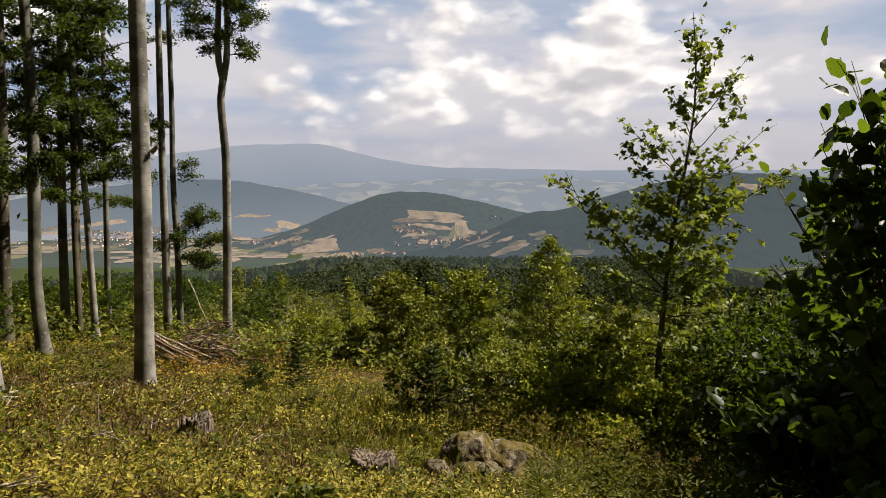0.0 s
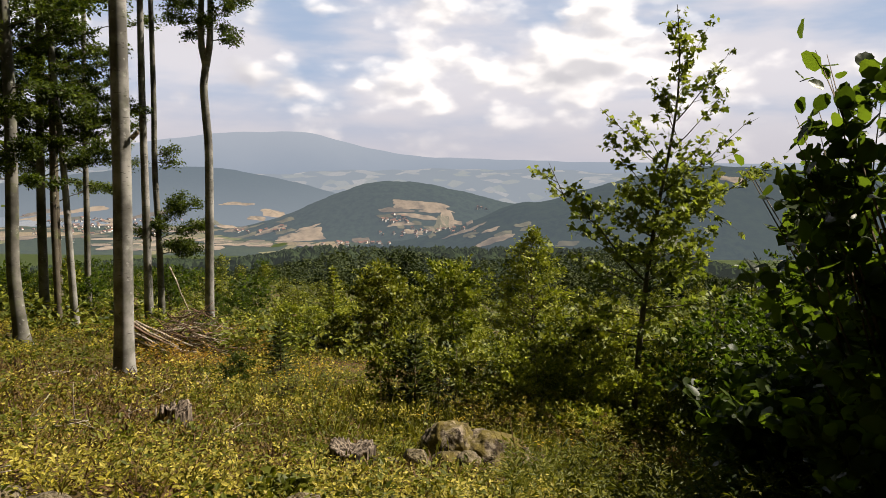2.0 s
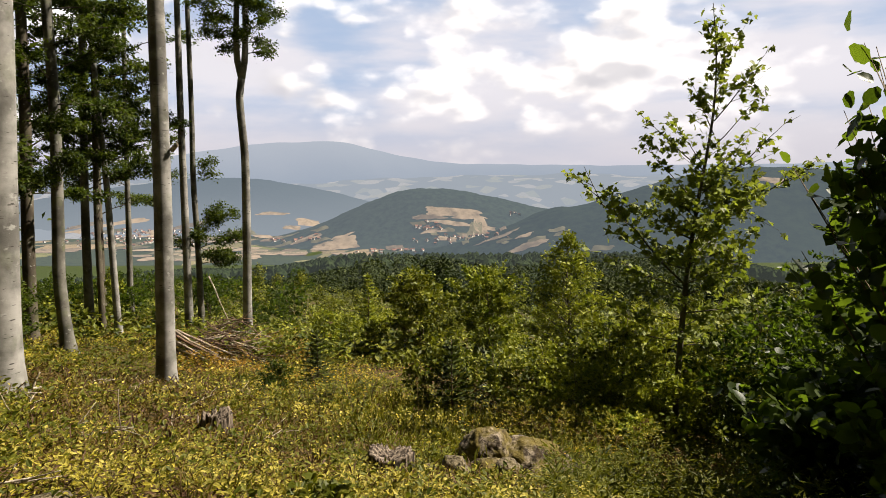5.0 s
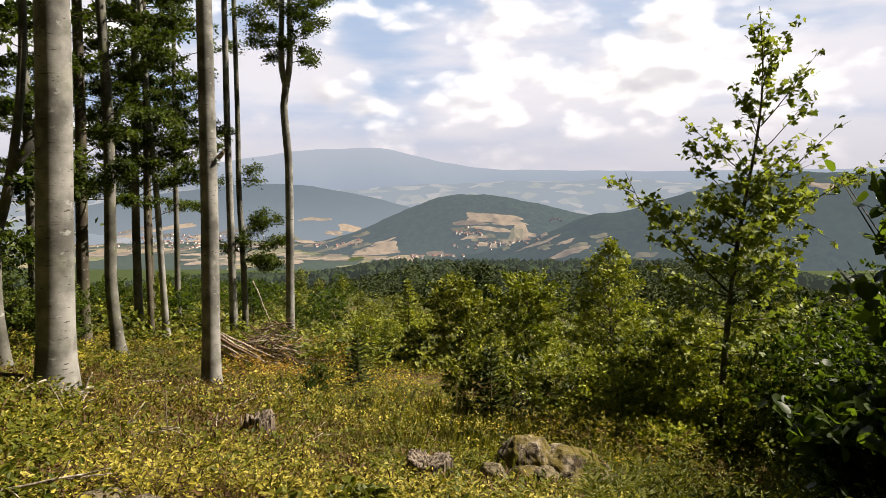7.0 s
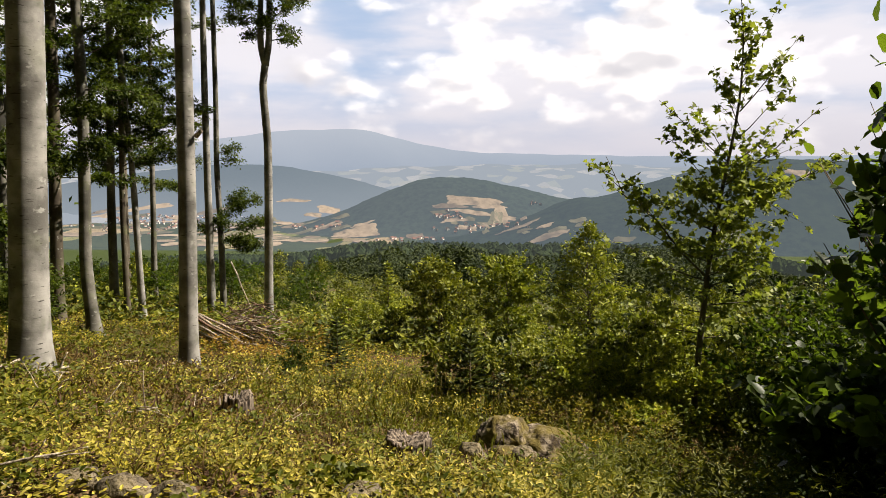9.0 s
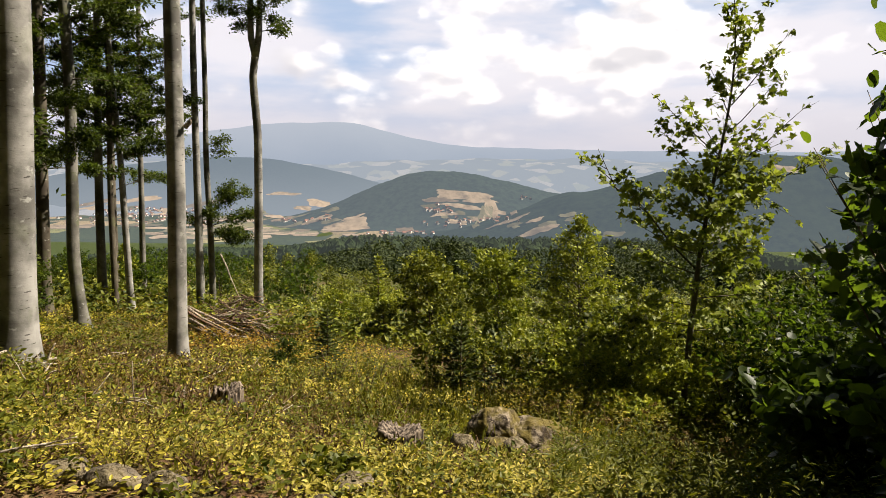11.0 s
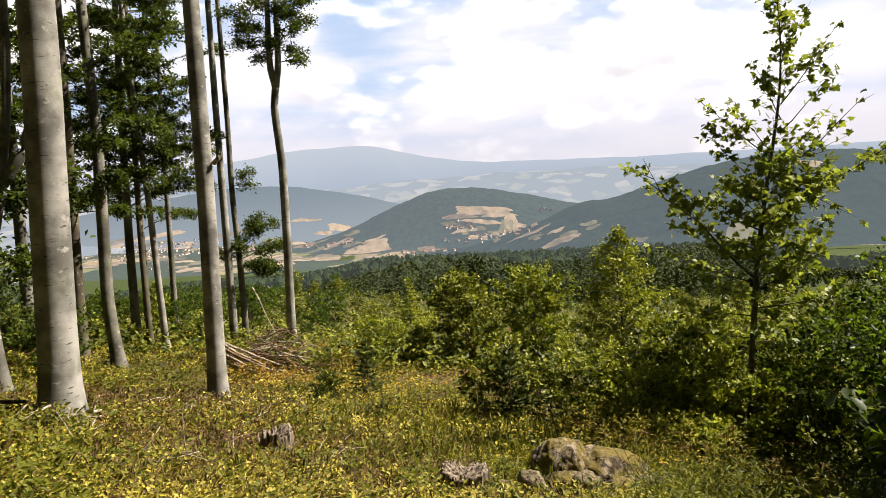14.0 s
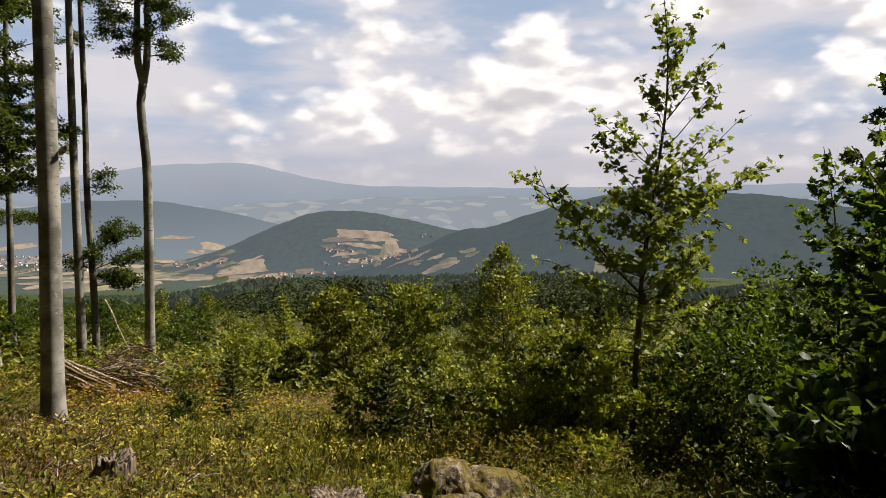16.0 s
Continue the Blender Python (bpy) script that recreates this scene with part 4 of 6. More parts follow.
plant("spruce_sapling", -.15, 10.3, *spruce(1.35, .5, 12, .06, 1.2), M_TWIG, M_NEEDLE, "small dark spruce before the bushes", "tree", "spruce saplings")
plant("spruce_sapling", 1.9, 10.9, *spruce(1.7, .6, 13, .065, 1.2), M_TWIG, M_NEEDLE, "young spruce crowded by bushes", "tree", "spruce saplings")
plant("bush", -3.6, 12.6, *broadleaf(.75, .38, 20, 1300, .055, S_DIAMOND, .03, 2, (0, 0), .3, .3), M_TWIG, M_BEECH_LEAF, "low dark green bush among yellow weeds", "bush")
plant("bush", -.35, 10.9, *broadleaf(1.45, .85, 40, 2600, .085, S_OVAL, .03, 4, (0, 0), .4, .2), M_TWIG, M_BUSH_LEAF, "leafy green bush behind the rock", "bush")
plant("bush", 1.15, 10.6, *broadleaf(1.35, .9, 40, 2600, .085, S_OVAL, .03, 4, (0, 0), .4, .2), M_TWIG, M_BUSH_LEAF, "dark leafy bush behind the mossy rock", "bush")
plant("spruce_sapling", .55, 11.6, *spruce(1.5, .65, 10, .07), M_TWIG, M_NEEDLE, "small spruce growing out of the bushes", "tree", "spruce saplings")

# hazel and lime bushes close to the path, with large leaves
hazel = broadleaf(1.75, .5, 110, 4600, .07, S_HAZEL, .02, 5, (-.05, 0), .6, .3, .006, .05)
# long shoots with large leaves; tips across and height in the world
for tx, tz, n in ((1.44, 2.09, 14), (1.33, 1.60, 12), (1.49, 2.03, 20), (1.55, 1.98, 24), (1.45, 1.84, 20), (1.43, 1.70, 20), (1.53, 1.76, 28), (1.41, 1.49, 26), (1.37, 1.32, 26), (1.58, 1.88, 30), (1.50, 1.57, 32), (1.56, 1.66, 32), (1.85, 2.0, 34), (1.95, 2.1, 34), (2.1, 2.0, 34)):
    tip = np.array([tx - 2.0, rng.uniform(.1, .26), tz - float(land(2.0, 2.42))])
    foot = np.array([tip[0] * .35, tip[1] * .6, tip[2] - .85])
    spray(hazel[1], hazel[0], foot, tip - foot, float(np.linalg.norm(tip - foot)), int(n * 1.3), .072, S_HAZEL, .2, .0, .008, 4, .5)
plant("hazel_bush", 2.0, 2.42, *hazel, M_TWIG, M_SHADE_TONED_LEAF, "dense hazel bush with large rounded leaves beside the path", "bush")
plant("hazel_bush", 3.0, 5.0, *broadleaf(1.35, .8, 80, 3600, .07, S_ROUND, .02, 6, (-.1, 0), .5, .4, .006), M_TWIG, M_SHADE_TONED_LEAF, "shaded hazel bush with broad drooping leaves", "bush")
plant("hazel_bush", 3.15, 3.5, *broadleaf(1.75, .85, 90, 4600, .08, S_ROUND, .02, 7, (0, 0), .5, .4, .006), M_TWIG, M_SHADE_TONED_LEAF, "dense shaded hazel bush beside the path", "bush")
# maples on this side take the darker leaf, so their shade is partly colour
plant("maple_sapling", 4.5, 6.9, *broadleaf(4.7, .75, 120, 6200, .072, S_MAPLE, .02, 4, (-.15, 0), .45, .4, .007, .07), M_TWIG, M_SHADE_TONED_LEAF, "tall dark maple sapling at the clearing's edge", "tree")
# the next three maples stand out of view, added to shade the bushes
plant("maple_tree", 9.2, 6.6, *broadleaf(5.6, 1.6, 70, 4000, .17, S_DIAMOND, .2, 1, (0, 0), .4, .3), M_DARK_BARK, M_SHADE_TONED_LEAF, "leafy young maple at the clearing's edge", "tree")
plant("maple_tree", 7.3, 5.5, *broadleaf(7.6, 1.8, 70, 4600, .17, S_DIAMOND, .2, 1, (0, 0), .4, .3), M_DARK_BARK, M_SHADE_TONED_LEAF, "leafy young maple shading the bushes", "tree")
plant("maple_tree", 6.7, 3.4, *broadleaf(6.0, 1.6, 70, 4200, .17, S_DIAMOND, .15, 1, (0, 0), .4, .3), M_DARK_BARK, M_SHADE_TONED_LEAF, "leafy young maple shading the path's edge", "tree")
# the first two are unseen, added to keep sun off the near hazel
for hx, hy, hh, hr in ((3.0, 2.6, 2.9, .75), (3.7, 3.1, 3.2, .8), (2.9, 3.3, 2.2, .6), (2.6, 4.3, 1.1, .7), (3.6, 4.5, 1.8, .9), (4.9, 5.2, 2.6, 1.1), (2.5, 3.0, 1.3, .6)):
    plant("hazel_bush", hx, hy, *broadleaf(hh, hr, 80, 3200, .085, S_ROUND, .02, 7, (0, 0), .55, .5, .006), M_TWIG, M_SHADE_TONED_LEAF, "dense low hazel in the shade beside the path", "bush")
# more unseen maples, added to deepen the shade beside the path
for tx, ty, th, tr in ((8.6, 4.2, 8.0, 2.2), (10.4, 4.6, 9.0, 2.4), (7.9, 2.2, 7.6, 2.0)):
    plant("maple_tree", tx, ty, *broadleaf(th, tr, 80, 5200, .19, S_DIAMOND, .12, 1, (0, 0), .4, .3), M_DARK_BARK, M_SHADE_TONED_LEAF, "leafy young maple in the thicket beside the clearing", "tree")
plant("hazel_bush", 4.4, 3.6, *broadleaf(3.1, 1.1, 80, 4000, .085, S_ROUND, .02, 6, (0, 0), .5, .4, .006), M_TWIG, M_SHADE_TONED_LEAF, "tall shaded hazel bush beside the path", "bush")
plant("hazel_bush", 4.0, 8.4, *broadleaf(2.0, 1.2, 80, 4200, .085, S_OVAL, .02, 6, (0, 0), .5, .15, .006), M_TWIG, M_SHADE_TONED_LEAF, "wide dark bush below the maple", "bush")
plant("hazel_bush", 3.9, 5.6, *broadleaf(1.7, 1.1, 80, 3600, .085, S_OVAL, .02, 6, (0, 0), .5, .15, .006), M_TWIG, M_SHADE_TONED_LEAF, "wide shaded bush at the clearing's edge", "bush")
# sun and shade among these bushes are put into the leaf colour chosen
for bx, by, bh, br, leaf in ((4.1, 13.7, 2.3, 1.0, M_BUSH_LEAF), (3.5, 11.8, 1.6, .8, M_BIRCH_LEAF), (2.9, 12.9, 1.7, .8, M_BUSH_LEAF), (4.6, 11.6, 1.9, .9, M_BUSH_LEAF), (6.3, 14.3, 2.6, 1.2, M_BUSH_LEAF), (5.2, 13.0, 2.0, 1.0, M_BUSH_LEAF), (7.6, 13.6, 2.8, 1.2, M_SHADE_TONED_LEAF), (3.6, 15.6, 2.0, .9, M_BIRCH_LEAF)):
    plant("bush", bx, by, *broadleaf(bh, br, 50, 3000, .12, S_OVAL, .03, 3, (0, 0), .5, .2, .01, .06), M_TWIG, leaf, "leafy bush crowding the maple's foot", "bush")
plant("hazel_bush", 5.7, 9.5, *broadleaf(3.2, 1.3, 80, 4200, .095, S_OVAL, .02, 6, (0, 0), .5, .15, .006), M_TWIG, M_SHADE_TONED_LEAF, "tall dark bush below the maple", "bush")

# undergrowth in the shade of the old beeches
for bx, by, bh, br in ((-8.6, 9.6, 1.9, .8), (-9.6, 11.2, 2.4, 1.0), (-10.8, 12.4, 2.6, 1.1), (-8.9, 12.6, 1.6, .8), (-12.4, 15.2, 2.8, 1.2), (-10.2, 14.6, 1.8, .9), (-7.7, 8.3, .9, .6), (-13.4, 17.5, 3.0, 1.3)):
    plant("beech_sapling", bx, by, *broadleaf(bh, br, 50, 2600, .085, S_DIAMOND, .04, 3, (0, 0), .5, .55, .009, .08), M_TWIG, M_BEECH_LEAF, "young beech growing in the old trees' shade", "tree", "beech saplings")

# ---- scattered young growth over the clearing ----
kinds = [("bush", "waist-high green bush in the regrowing clearing", M_BUSH_LEAF, lambda n, s: broadleaf(2.1, 1.0, 30, n, s, S_DIAMOND, .03, 3, (0, 0), .6, .12, .012, .08)),
         ("bush", "yellow-green bush in the regrowing clearing", M_BIRCH_LEAF, lambda n, s: broadleaf(2.3, .95, 30, n, s, S_DIAMOND, .04, 2, (0, 0), .55, .12, .012, .08)),
         ("birch_sapling", "slim birch sapling in the regrowing clearing", M_BIRCH_LEAF, lambda n, s: broadleaf(3.0, .8, 34, n, s, S_DIAMOND, .08, 1, (0, 0), .45, .15)),
         ("bush", "low spreading dark bush in the regrowing clearing", M_BUSH_LEAF, lambda n, s: broadleaf(1.3, .95, 26, n, s, S_DIAMOND, .02, 4, (0, 0), .6, .15, .012, .1)),
         ("spruce_sapling", "young spruce in the regrowing clearing", M_NEEDLE, lambda n, s: spruce(2.3, .85, 12 if n > 2000 else 8, s * 1.05, .8 if n > 2000 else .35)),
         ("bush", "shaded dark green bush at the wood's edge", M_SHADE_TONED_LEAF, lambda n, s: broadleaf(2.2, 1.1, 30, n, s, S_DIAMOND, .03, 3, (0, 0), .6, .12, .012, .08))]
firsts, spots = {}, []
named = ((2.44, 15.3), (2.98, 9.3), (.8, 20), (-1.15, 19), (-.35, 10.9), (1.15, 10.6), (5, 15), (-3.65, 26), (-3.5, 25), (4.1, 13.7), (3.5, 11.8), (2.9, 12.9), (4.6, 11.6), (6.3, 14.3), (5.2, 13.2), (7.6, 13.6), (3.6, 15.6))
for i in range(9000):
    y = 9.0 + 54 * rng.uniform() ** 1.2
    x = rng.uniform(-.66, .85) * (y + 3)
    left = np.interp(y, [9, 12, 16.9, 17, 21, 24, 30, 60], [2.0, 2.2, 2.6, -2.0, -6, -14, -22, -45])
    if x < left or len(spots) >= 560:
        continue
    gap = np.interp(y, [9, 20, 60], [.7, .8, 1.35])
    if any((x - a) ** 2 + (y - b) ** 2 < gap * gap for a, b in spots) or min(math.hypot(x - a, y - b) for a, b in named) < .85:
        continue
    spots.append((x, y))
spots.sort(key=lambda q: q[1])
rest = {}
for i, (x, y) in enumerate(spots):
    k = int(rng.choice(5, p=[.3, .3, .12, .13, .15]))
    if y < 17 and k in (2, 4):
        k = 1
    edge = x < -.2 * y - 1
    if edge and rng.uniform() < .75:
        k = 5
    z = float(land(x, y)) - .03
    size = rng.choice([.45, .6, .75, .95, 1.25], p=[.2, .25, .25, .2, .1]) * rng.uniform(.85, 1.15) * np.interp(y, [9, 16, 17, 24, 40, 60], [.55, .7, .5, .56, .47, .45]) * (1.25 if x > .25 * y else 1.25 if edge else 1.0)
    m = Matrix.LocRotScale((x, y, z), Euler((0, 0, rng.uniform(0, 6.3))), (size, size, size * rng.uniform(.8, 1.2)))
    far = 0 if y < 13 else 1 if y < 27 else 2
    if (k, far) not in firsts:
        name, lab, leaf, make = kinds[k]
        firsts[k, far] = c = plant(name, x, y, *make(*((2400, .115), (1350, .15), (580, .215))[far]), M_TWIG, M_BUSH_LEAF if far == 2 and k in (1, 2) else leaf, lab.replace("yellow-green", "olive green") if far == 2 else lab, "bush" if name == "bush" else "tree", "young growth in the clearing")
    elif i > 340:
        # the farthest growth is one mass
        me = [q for q in firsts[k, far].children if q.name.startswith("foliage")][0].data
        v = np.empty(len(me.vertices) * 3)
        me.vertices.foreach_get("co", v)
        v = v.reshape(-1, 3) @ np.array(m.to_3x3()).T + np.array(m.translation)
        rest.setdefault(k, Geo()).add(v, [list(q.vertices) for q in me.polygons])
        continue
    else:
        c = copy_thing(firsts[k, far], Matrix.Identity(4))
    c.matrix_basis = m
for k, g in rest.items():
    tagged(new("far_growth", g.mesh("far_growth", M_BUSH_LEAF if k in (1, 2) else kinds[k][2], False)), "mass of young growth on the far side of the clearing", "bushes", kind="stuff")

# ---- woods beyond the clearing ----
def far_woods(name, places, label, tall, mat, clump, leaf, cone=0.5, capped=True, over=0.0):
    """A wood of many crowns: clumps of foliage on tall or rounded outlines."""
    g = Geo()
    for x, y in places:
        z = float(land(x, y))
        h = tall * rng.uniform(.7, 1.2)
        if capped:
            cap = np.interp(x / y, [-.5, -.3, -.1, .3, .5, .7], [.155, .138, .113, .113, .15, .15]) + over + .008 * math.sin(17 * x / y)
            h = min(h, (1.6 - z - cap * y) * rng.uniform(.8, 1.0))
        if h < 1.5:
            continue
        narrow = rng.uniform() < cone
        r = h * (.17 if narrow else .34)
        t = rng.uniform(.1, 1, clump)
        prof = (1 - t) ** .8 if narrow else np.sqrt(np.maximum(0, 1 - (2 * t - 1.05) ** 2)) * .9 + .1
        prof = prof * rng.uniform(.55, 1.05, clump)
        a = rng.uniform(0, 6.3, clump)
        pos = np.stack([x + r * prof * np.cos(a), y + r * prof * np.sin(a), z + h * t], 1)
        out_ = np.stack([np.cos(a), np.sin(a), rng.uniform(-.5, .5, clump)], 1)
        g.leaves(S_DIAMOND, pos, out_ + rng.normal(0, .5, (clump, 3)), rng.normal(0, .6, (clump, 3)) + (0, 0, .8), leaf * rng.uniform(.6, 1.3, clump))
    return tagged(new(name, g.mesh(name, mat, False)), label, "woods", kind="stuff")


def fan(count, y0, y1, a0, a1, power=.9):
    y = y0 + (y1 - y0) * rng.uniform(0, 1, count) ** power
    return list(zip(rng.uniform(a0, a1, count) * y, y))


far_woods("far_woods", fan(420, 62, 125, -.8, .95), "dark mixed woods below the clearing", 8, M_WOODS, 260, .45, .15, over=.05)
far_woods("far_woods", fan(760, 115, 360, -.8, .95), "dark mixed woods on the lower slope", 15, M_WOODS, 190, .75, .12, over=.018)

def crown_woods(name, places, label, tall, mat):
    """Distant forest: one lumpy cone or dome for each crown."""
    g = Geo()
    rings, cuts = 6, 9
    t = np.linspace(0, 1, rings + 1)
    th = np.arange(cuts) * 2 * np.pi / cuts
    i = (np.arange(rings)[:, None] * cuts + np.arange(cuts)).ravel()
    j = (np.arange(rings)[:, None] * cuts + (np.arange(cuts) + 1) % cuts).ravel()
    faces = np.stack([i, j, j + cuts, i + cuts], 1)
    for x, y in places:
        z = float(land(x, y))
        cap = np.interp(x / y, [-.5, -.3, -.1, .3, .5, .7], [.155, .138, .113, .113, .15, .15]) + .005 * math.sin(17 * x / y)
        h = min(tall * rng.uniform(.75, 1.15), (1.6 - z - cap * y) * rng.uniform(.85, 1.0))
        if h < 3:
            continue
        narrow = rng.uniform() < .2
        r = h * (.2 if narrow else .32) * rng.uniform(.8, 1.2)
        prof = (1 - t) ** .8 + .02 if narrow else np.sqrt(np.maximum(0, 1 - t ** 2.4)) + .02
        k = r * prof[:, None] * rng.uniform(.62, 1.3, (rings + 1, cuts))
        a = th + rng.uniform(0, 6)
        v = np.stack([x + k * np.cos(a), y + k * np.sin(a), z + h * (.15 + .85 * t[:, None]) + rng.normal(0, .03 * h, (rings + 1, cuts))], -1)
        g.add(v, faces)
    return tagged(new(name, g.mesh(name, mat, False)), label, "woods", kind="stuff")


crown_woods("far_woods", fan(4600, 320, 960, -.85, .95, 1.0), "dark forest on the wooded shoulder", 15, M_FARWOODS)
side = [(-rng.uniform(24, 50), rng.uniform(-20, 34)) for i in range(100)] + [(-rng.uniform(14, 26), rng.uniform(-8, 4)) for i in range(24)]
far_woods("beech_wood", side, "tall beech wood closing in the clearing's edge", 21, M_BEECH_LEAF, 360, .5, .1, False)
# out-of-view trees added to hold back sky light from behind and the right
behind = [(rng.uniform(-40, 40), -rng.uniform(8, 34)) for i in range(170)] + [(rng.uniform(26, 45), rng.uniform(-35, 4)) for i in range(50)]
far_woods("beech_wood", behind, "unseen beech wood added behind to block sky light", 21, M_BEECH_LEAF, 240, .7, .1, False)

trunks = Geo()
for x, y in side + behind:
    z = float(land(x, y))
    trunks.tube([(x, y, z - .1), (x + rng.normal(0, .1), y, z + 7), (x + rng.normal(0, .3), y, z + 16)], [.24, .17, .05], 7)
tagged(new("wood_stems", trunks.mesh("wood_stems", M_BEECH_GREY)), "grey stems of the beech wood round the clearing", "woods", kind="stuff")

# ---- stumps, rocks, dead wood ----
def rock(x, y, dz, size, seed, mat, label, turn=0.0, planes=13, bite=0.05, tilt=0.0, lean=0.0):
    """A weathered block: broken faces that meet in worn edges, pitted all over."""
    pick = np.random.default_rng(int(seed * 10))
    cuts, rings = (72, 46) if size[0] > .24 else (34, 24)
    th = np.arange(cuts) * 2 * np.pi / cuts
    ph = np.linspace(.02, np.pi - .02, rings)
    d = np.stack([np.outer(np.sin(ph), np.cos(th)), np.outer(np.sin(ph), np.sin(th)), np.outer(np.cos(ph), np.ones(cuts))], -1).reshape(-1, 3)
    nor = unit(pick.normal(0, 1, (planes, 3)))
    far = pick.uniform(.68, .98, planes)
    k = far[None] / np.maximum(d @ nor.T, .06)
    k = -np.log(np.exp(-np.minimum(k, 1.15) * 34).sum(1) + np.exp(-1.12 * 34)) / 34
    rough_ = np.array([noise.noise(Vector(q) * 2.6 + Vector((seed, 0, 0))) * 1.3 + noise.noise(Vector(q) * 7 + Vector((0, seed, 0))) - .8 * abs(noise.noise(Vector(q) * 4.4 + Vector((0, 0, seed)))) + .5 * noise.noise(Vector(q) * 17) for q in d])
    v = d * (k * (1 + bite * rough_))[:, None] * np.array(size)
    f = []
    for i in range(rings - 1):
        for j in range(cuts):
            j2 = (j + 1) % cuts
            f.append([i * cuts + j, (i + 1) * cuts + j, (i + 1) * cuts + j2, i * cuts + j2])
    f += [list(range(cuts)), [(rings - 1) * cuts + j for j in range(cuts)][::-1]]
    ob = new("rock", Geo().add(v, f).mesh("rock", mat))
    ob.location, ob.rotation_euler = (x, y, float(land(x, y)) + dz), (lean, tilt, turn)
    return tagged(ob, label, "rock", "rocks in the clearing")


rock(.33, 7.0, .13, (.34, .3, .31), 1.3, M_ROCK, "weathered boulder with pale crest and dark broken side", -.25, 9, .06, .28)
rock(.8, 7.0, .05, (.5, .36, .28), 4.1, M_ROCK, "flat mossy rock slab sloping to the side", -.2, 8, .05, .25)
rock(1.14, 6.9, -.03, (.3, .24, .22), 6.6, M_ROCK, "low end of the mossy outcrop", .3, 12, .06, .35)
rock(.46, 6.45, .12, (.14, .11, .12), 7.7, M_STONE, "rounded pale stone leaning on the boulder", .1, 16, .05, .05)
rock(.25, 6.48, .12, (.2, .12, .09), 3.7, M_ROCK, "mossy stone lying before the boulder", .1, 16, .05, -.2)
rock(-.05, 6.25, .13, (.15, .11, .1), 2.2, M_STONE, "small pale stone in the grass", -.4, 9, .05, .3)
rock(.8, 6.6, .06, (.22, .13, .12), 9.2, M_ROCK, "small stone at the boulder's foot", .5)
rock(-2.25, 3.5, .05, (.13, .1, .085), 3.3, M_STONE, "rounded grey stone lying in weeds", .3, 14)
rock(-1.92, 3.4, .03, (.16, .11, .09), 5.6, M_STONE, "grey flat stone lying in weeds", -.1, 9)
rock(-1.6, 3.3, .03, (.12, .09, .09), 6.1, M_STONE, "grey squared stone lying in weeds", .2, 8)
rock(-1.9, 2.6, .02, (.19, .14, .12), 8.4, M_ROCK, "mossy boulder half sunk in leaf litter", .2)
rock(-.64, 3.5, .06, (.12, .08, .09), 1.9, M_STONE, "pale cracked stone beside a leafy plant", .4, 9, .09)
rock(-.72, 3.2, .04, (.09, .05, .04), 2.7, M_STONE, "pale stone beside a leafy plant", .1)
rock(-1.4, 5.85, .03, (.05, .04, .06), 4.4, M_STONE, "pale upright pebble in the grass")
rock(-3.3, 3.6, .04, (.07, .06, .09), 3.9, M_STONE, "pale stone in the weeds")


def stump(x, y, radius, height, seed, label, splinters):
    """A rotting stump: root flare, furrowed sides, a rim broken into steps and a sunken heart."""
    t = thing("tree_stump", x, y, float(land(x, y)) - .05, label, "stump", "stumps")
    sides, rings = 72, 16
    th = np.arange(sides) * 2 * np.pi / sides
    deep = np.array([noise.noise(Vector((math.cos(q) * 4.5 + seed, math.sin(q) * 4.5, 0))) - 1.5 * max(0, .22 - abs(noise.noise(Vector((math.cos(q) * 2.6, math.sin(q) * 2.6 + seed, 3))))) for q in th])
    fine = np.array([noise.noise(Vector((math.cos(q) * 14 + seed, math.sin(q) * 14, 1))) for q in th])
    step = np.array([noise.noise(Vector((math.cos(q) * 1.7, math.sin(q) * 1.7, seed + 5))) for q in th])
    rim = height * (1 + .2 * np.round(step * 3) / 3 + .06 * fine - .1 * (deep < -.2))
    root = np.clip(np.sin(th * 4 + seed) + .3 * np.sin(th * 7), 0, 2)
    v = []
    for i in range(rings):
        s = i / (rings - 1)
        z = rim * s
        r = radius * (1 - .08 * s + (.2 + .45 * root) * np.exp(-z / (.22 * height))) * (1 + .2 * deep + .07 * fine)
        v.append(np.stack([r * np.cos(th) + .05 * s * math.sin(seed), r * np.sin(th), z], 1))
    edge = v[-1]
    for k, dz in ((.86, .0), (.6, -.12), (.3, -.2), (.02, -.22)):
        q = edge * (k, k, 1)
        q[:, 2] = height * (1 + dz) + (edge[:, 2] - height) * k + .03 * fine * height
        v.append(q)
    n, f = len(v), []
    for i in range(n - 1):
        for j in range(sides):
            j2 = (j + 1) % sides
            f.append([i * sides + j, i * sides + j2, (i + 1) * sides + j2, (i + 1) * sides + j])
    part("wood", Geo().add(np.concatenate(v), f), M_STUMP, t)
    for i in range(splinters):
        q = rng.uniform(0, 6.3)
        o = np.array([radius * math.cos(q), radius * math.sin(q), 0])
        part("splinter", Geo().tube([o * 1.12, o * 1.0 + (0, 0, height * .5), o * .96 + (0, 0, height * rng.uniform(.9, 1.2))], [.03, .022, .006], 7, .5, i), M_STUMP, t)
    return t


stump(-2.9, 7.6, .18, .35, 1.0, "weathered grey tree stump with splintered rim", 1)
stump(-.68, 5.95, .22, .27, 2.3, "rotting split tree stump overgrown with weeds", 1)
stump(-.28, 6.1, .09, .16, 4.3, "broken rotten stump remnant with twigs", 2)
stump(-4.5, 4.6, .1, .28, 5.3, "small pale broken stump in the weeds", 3)


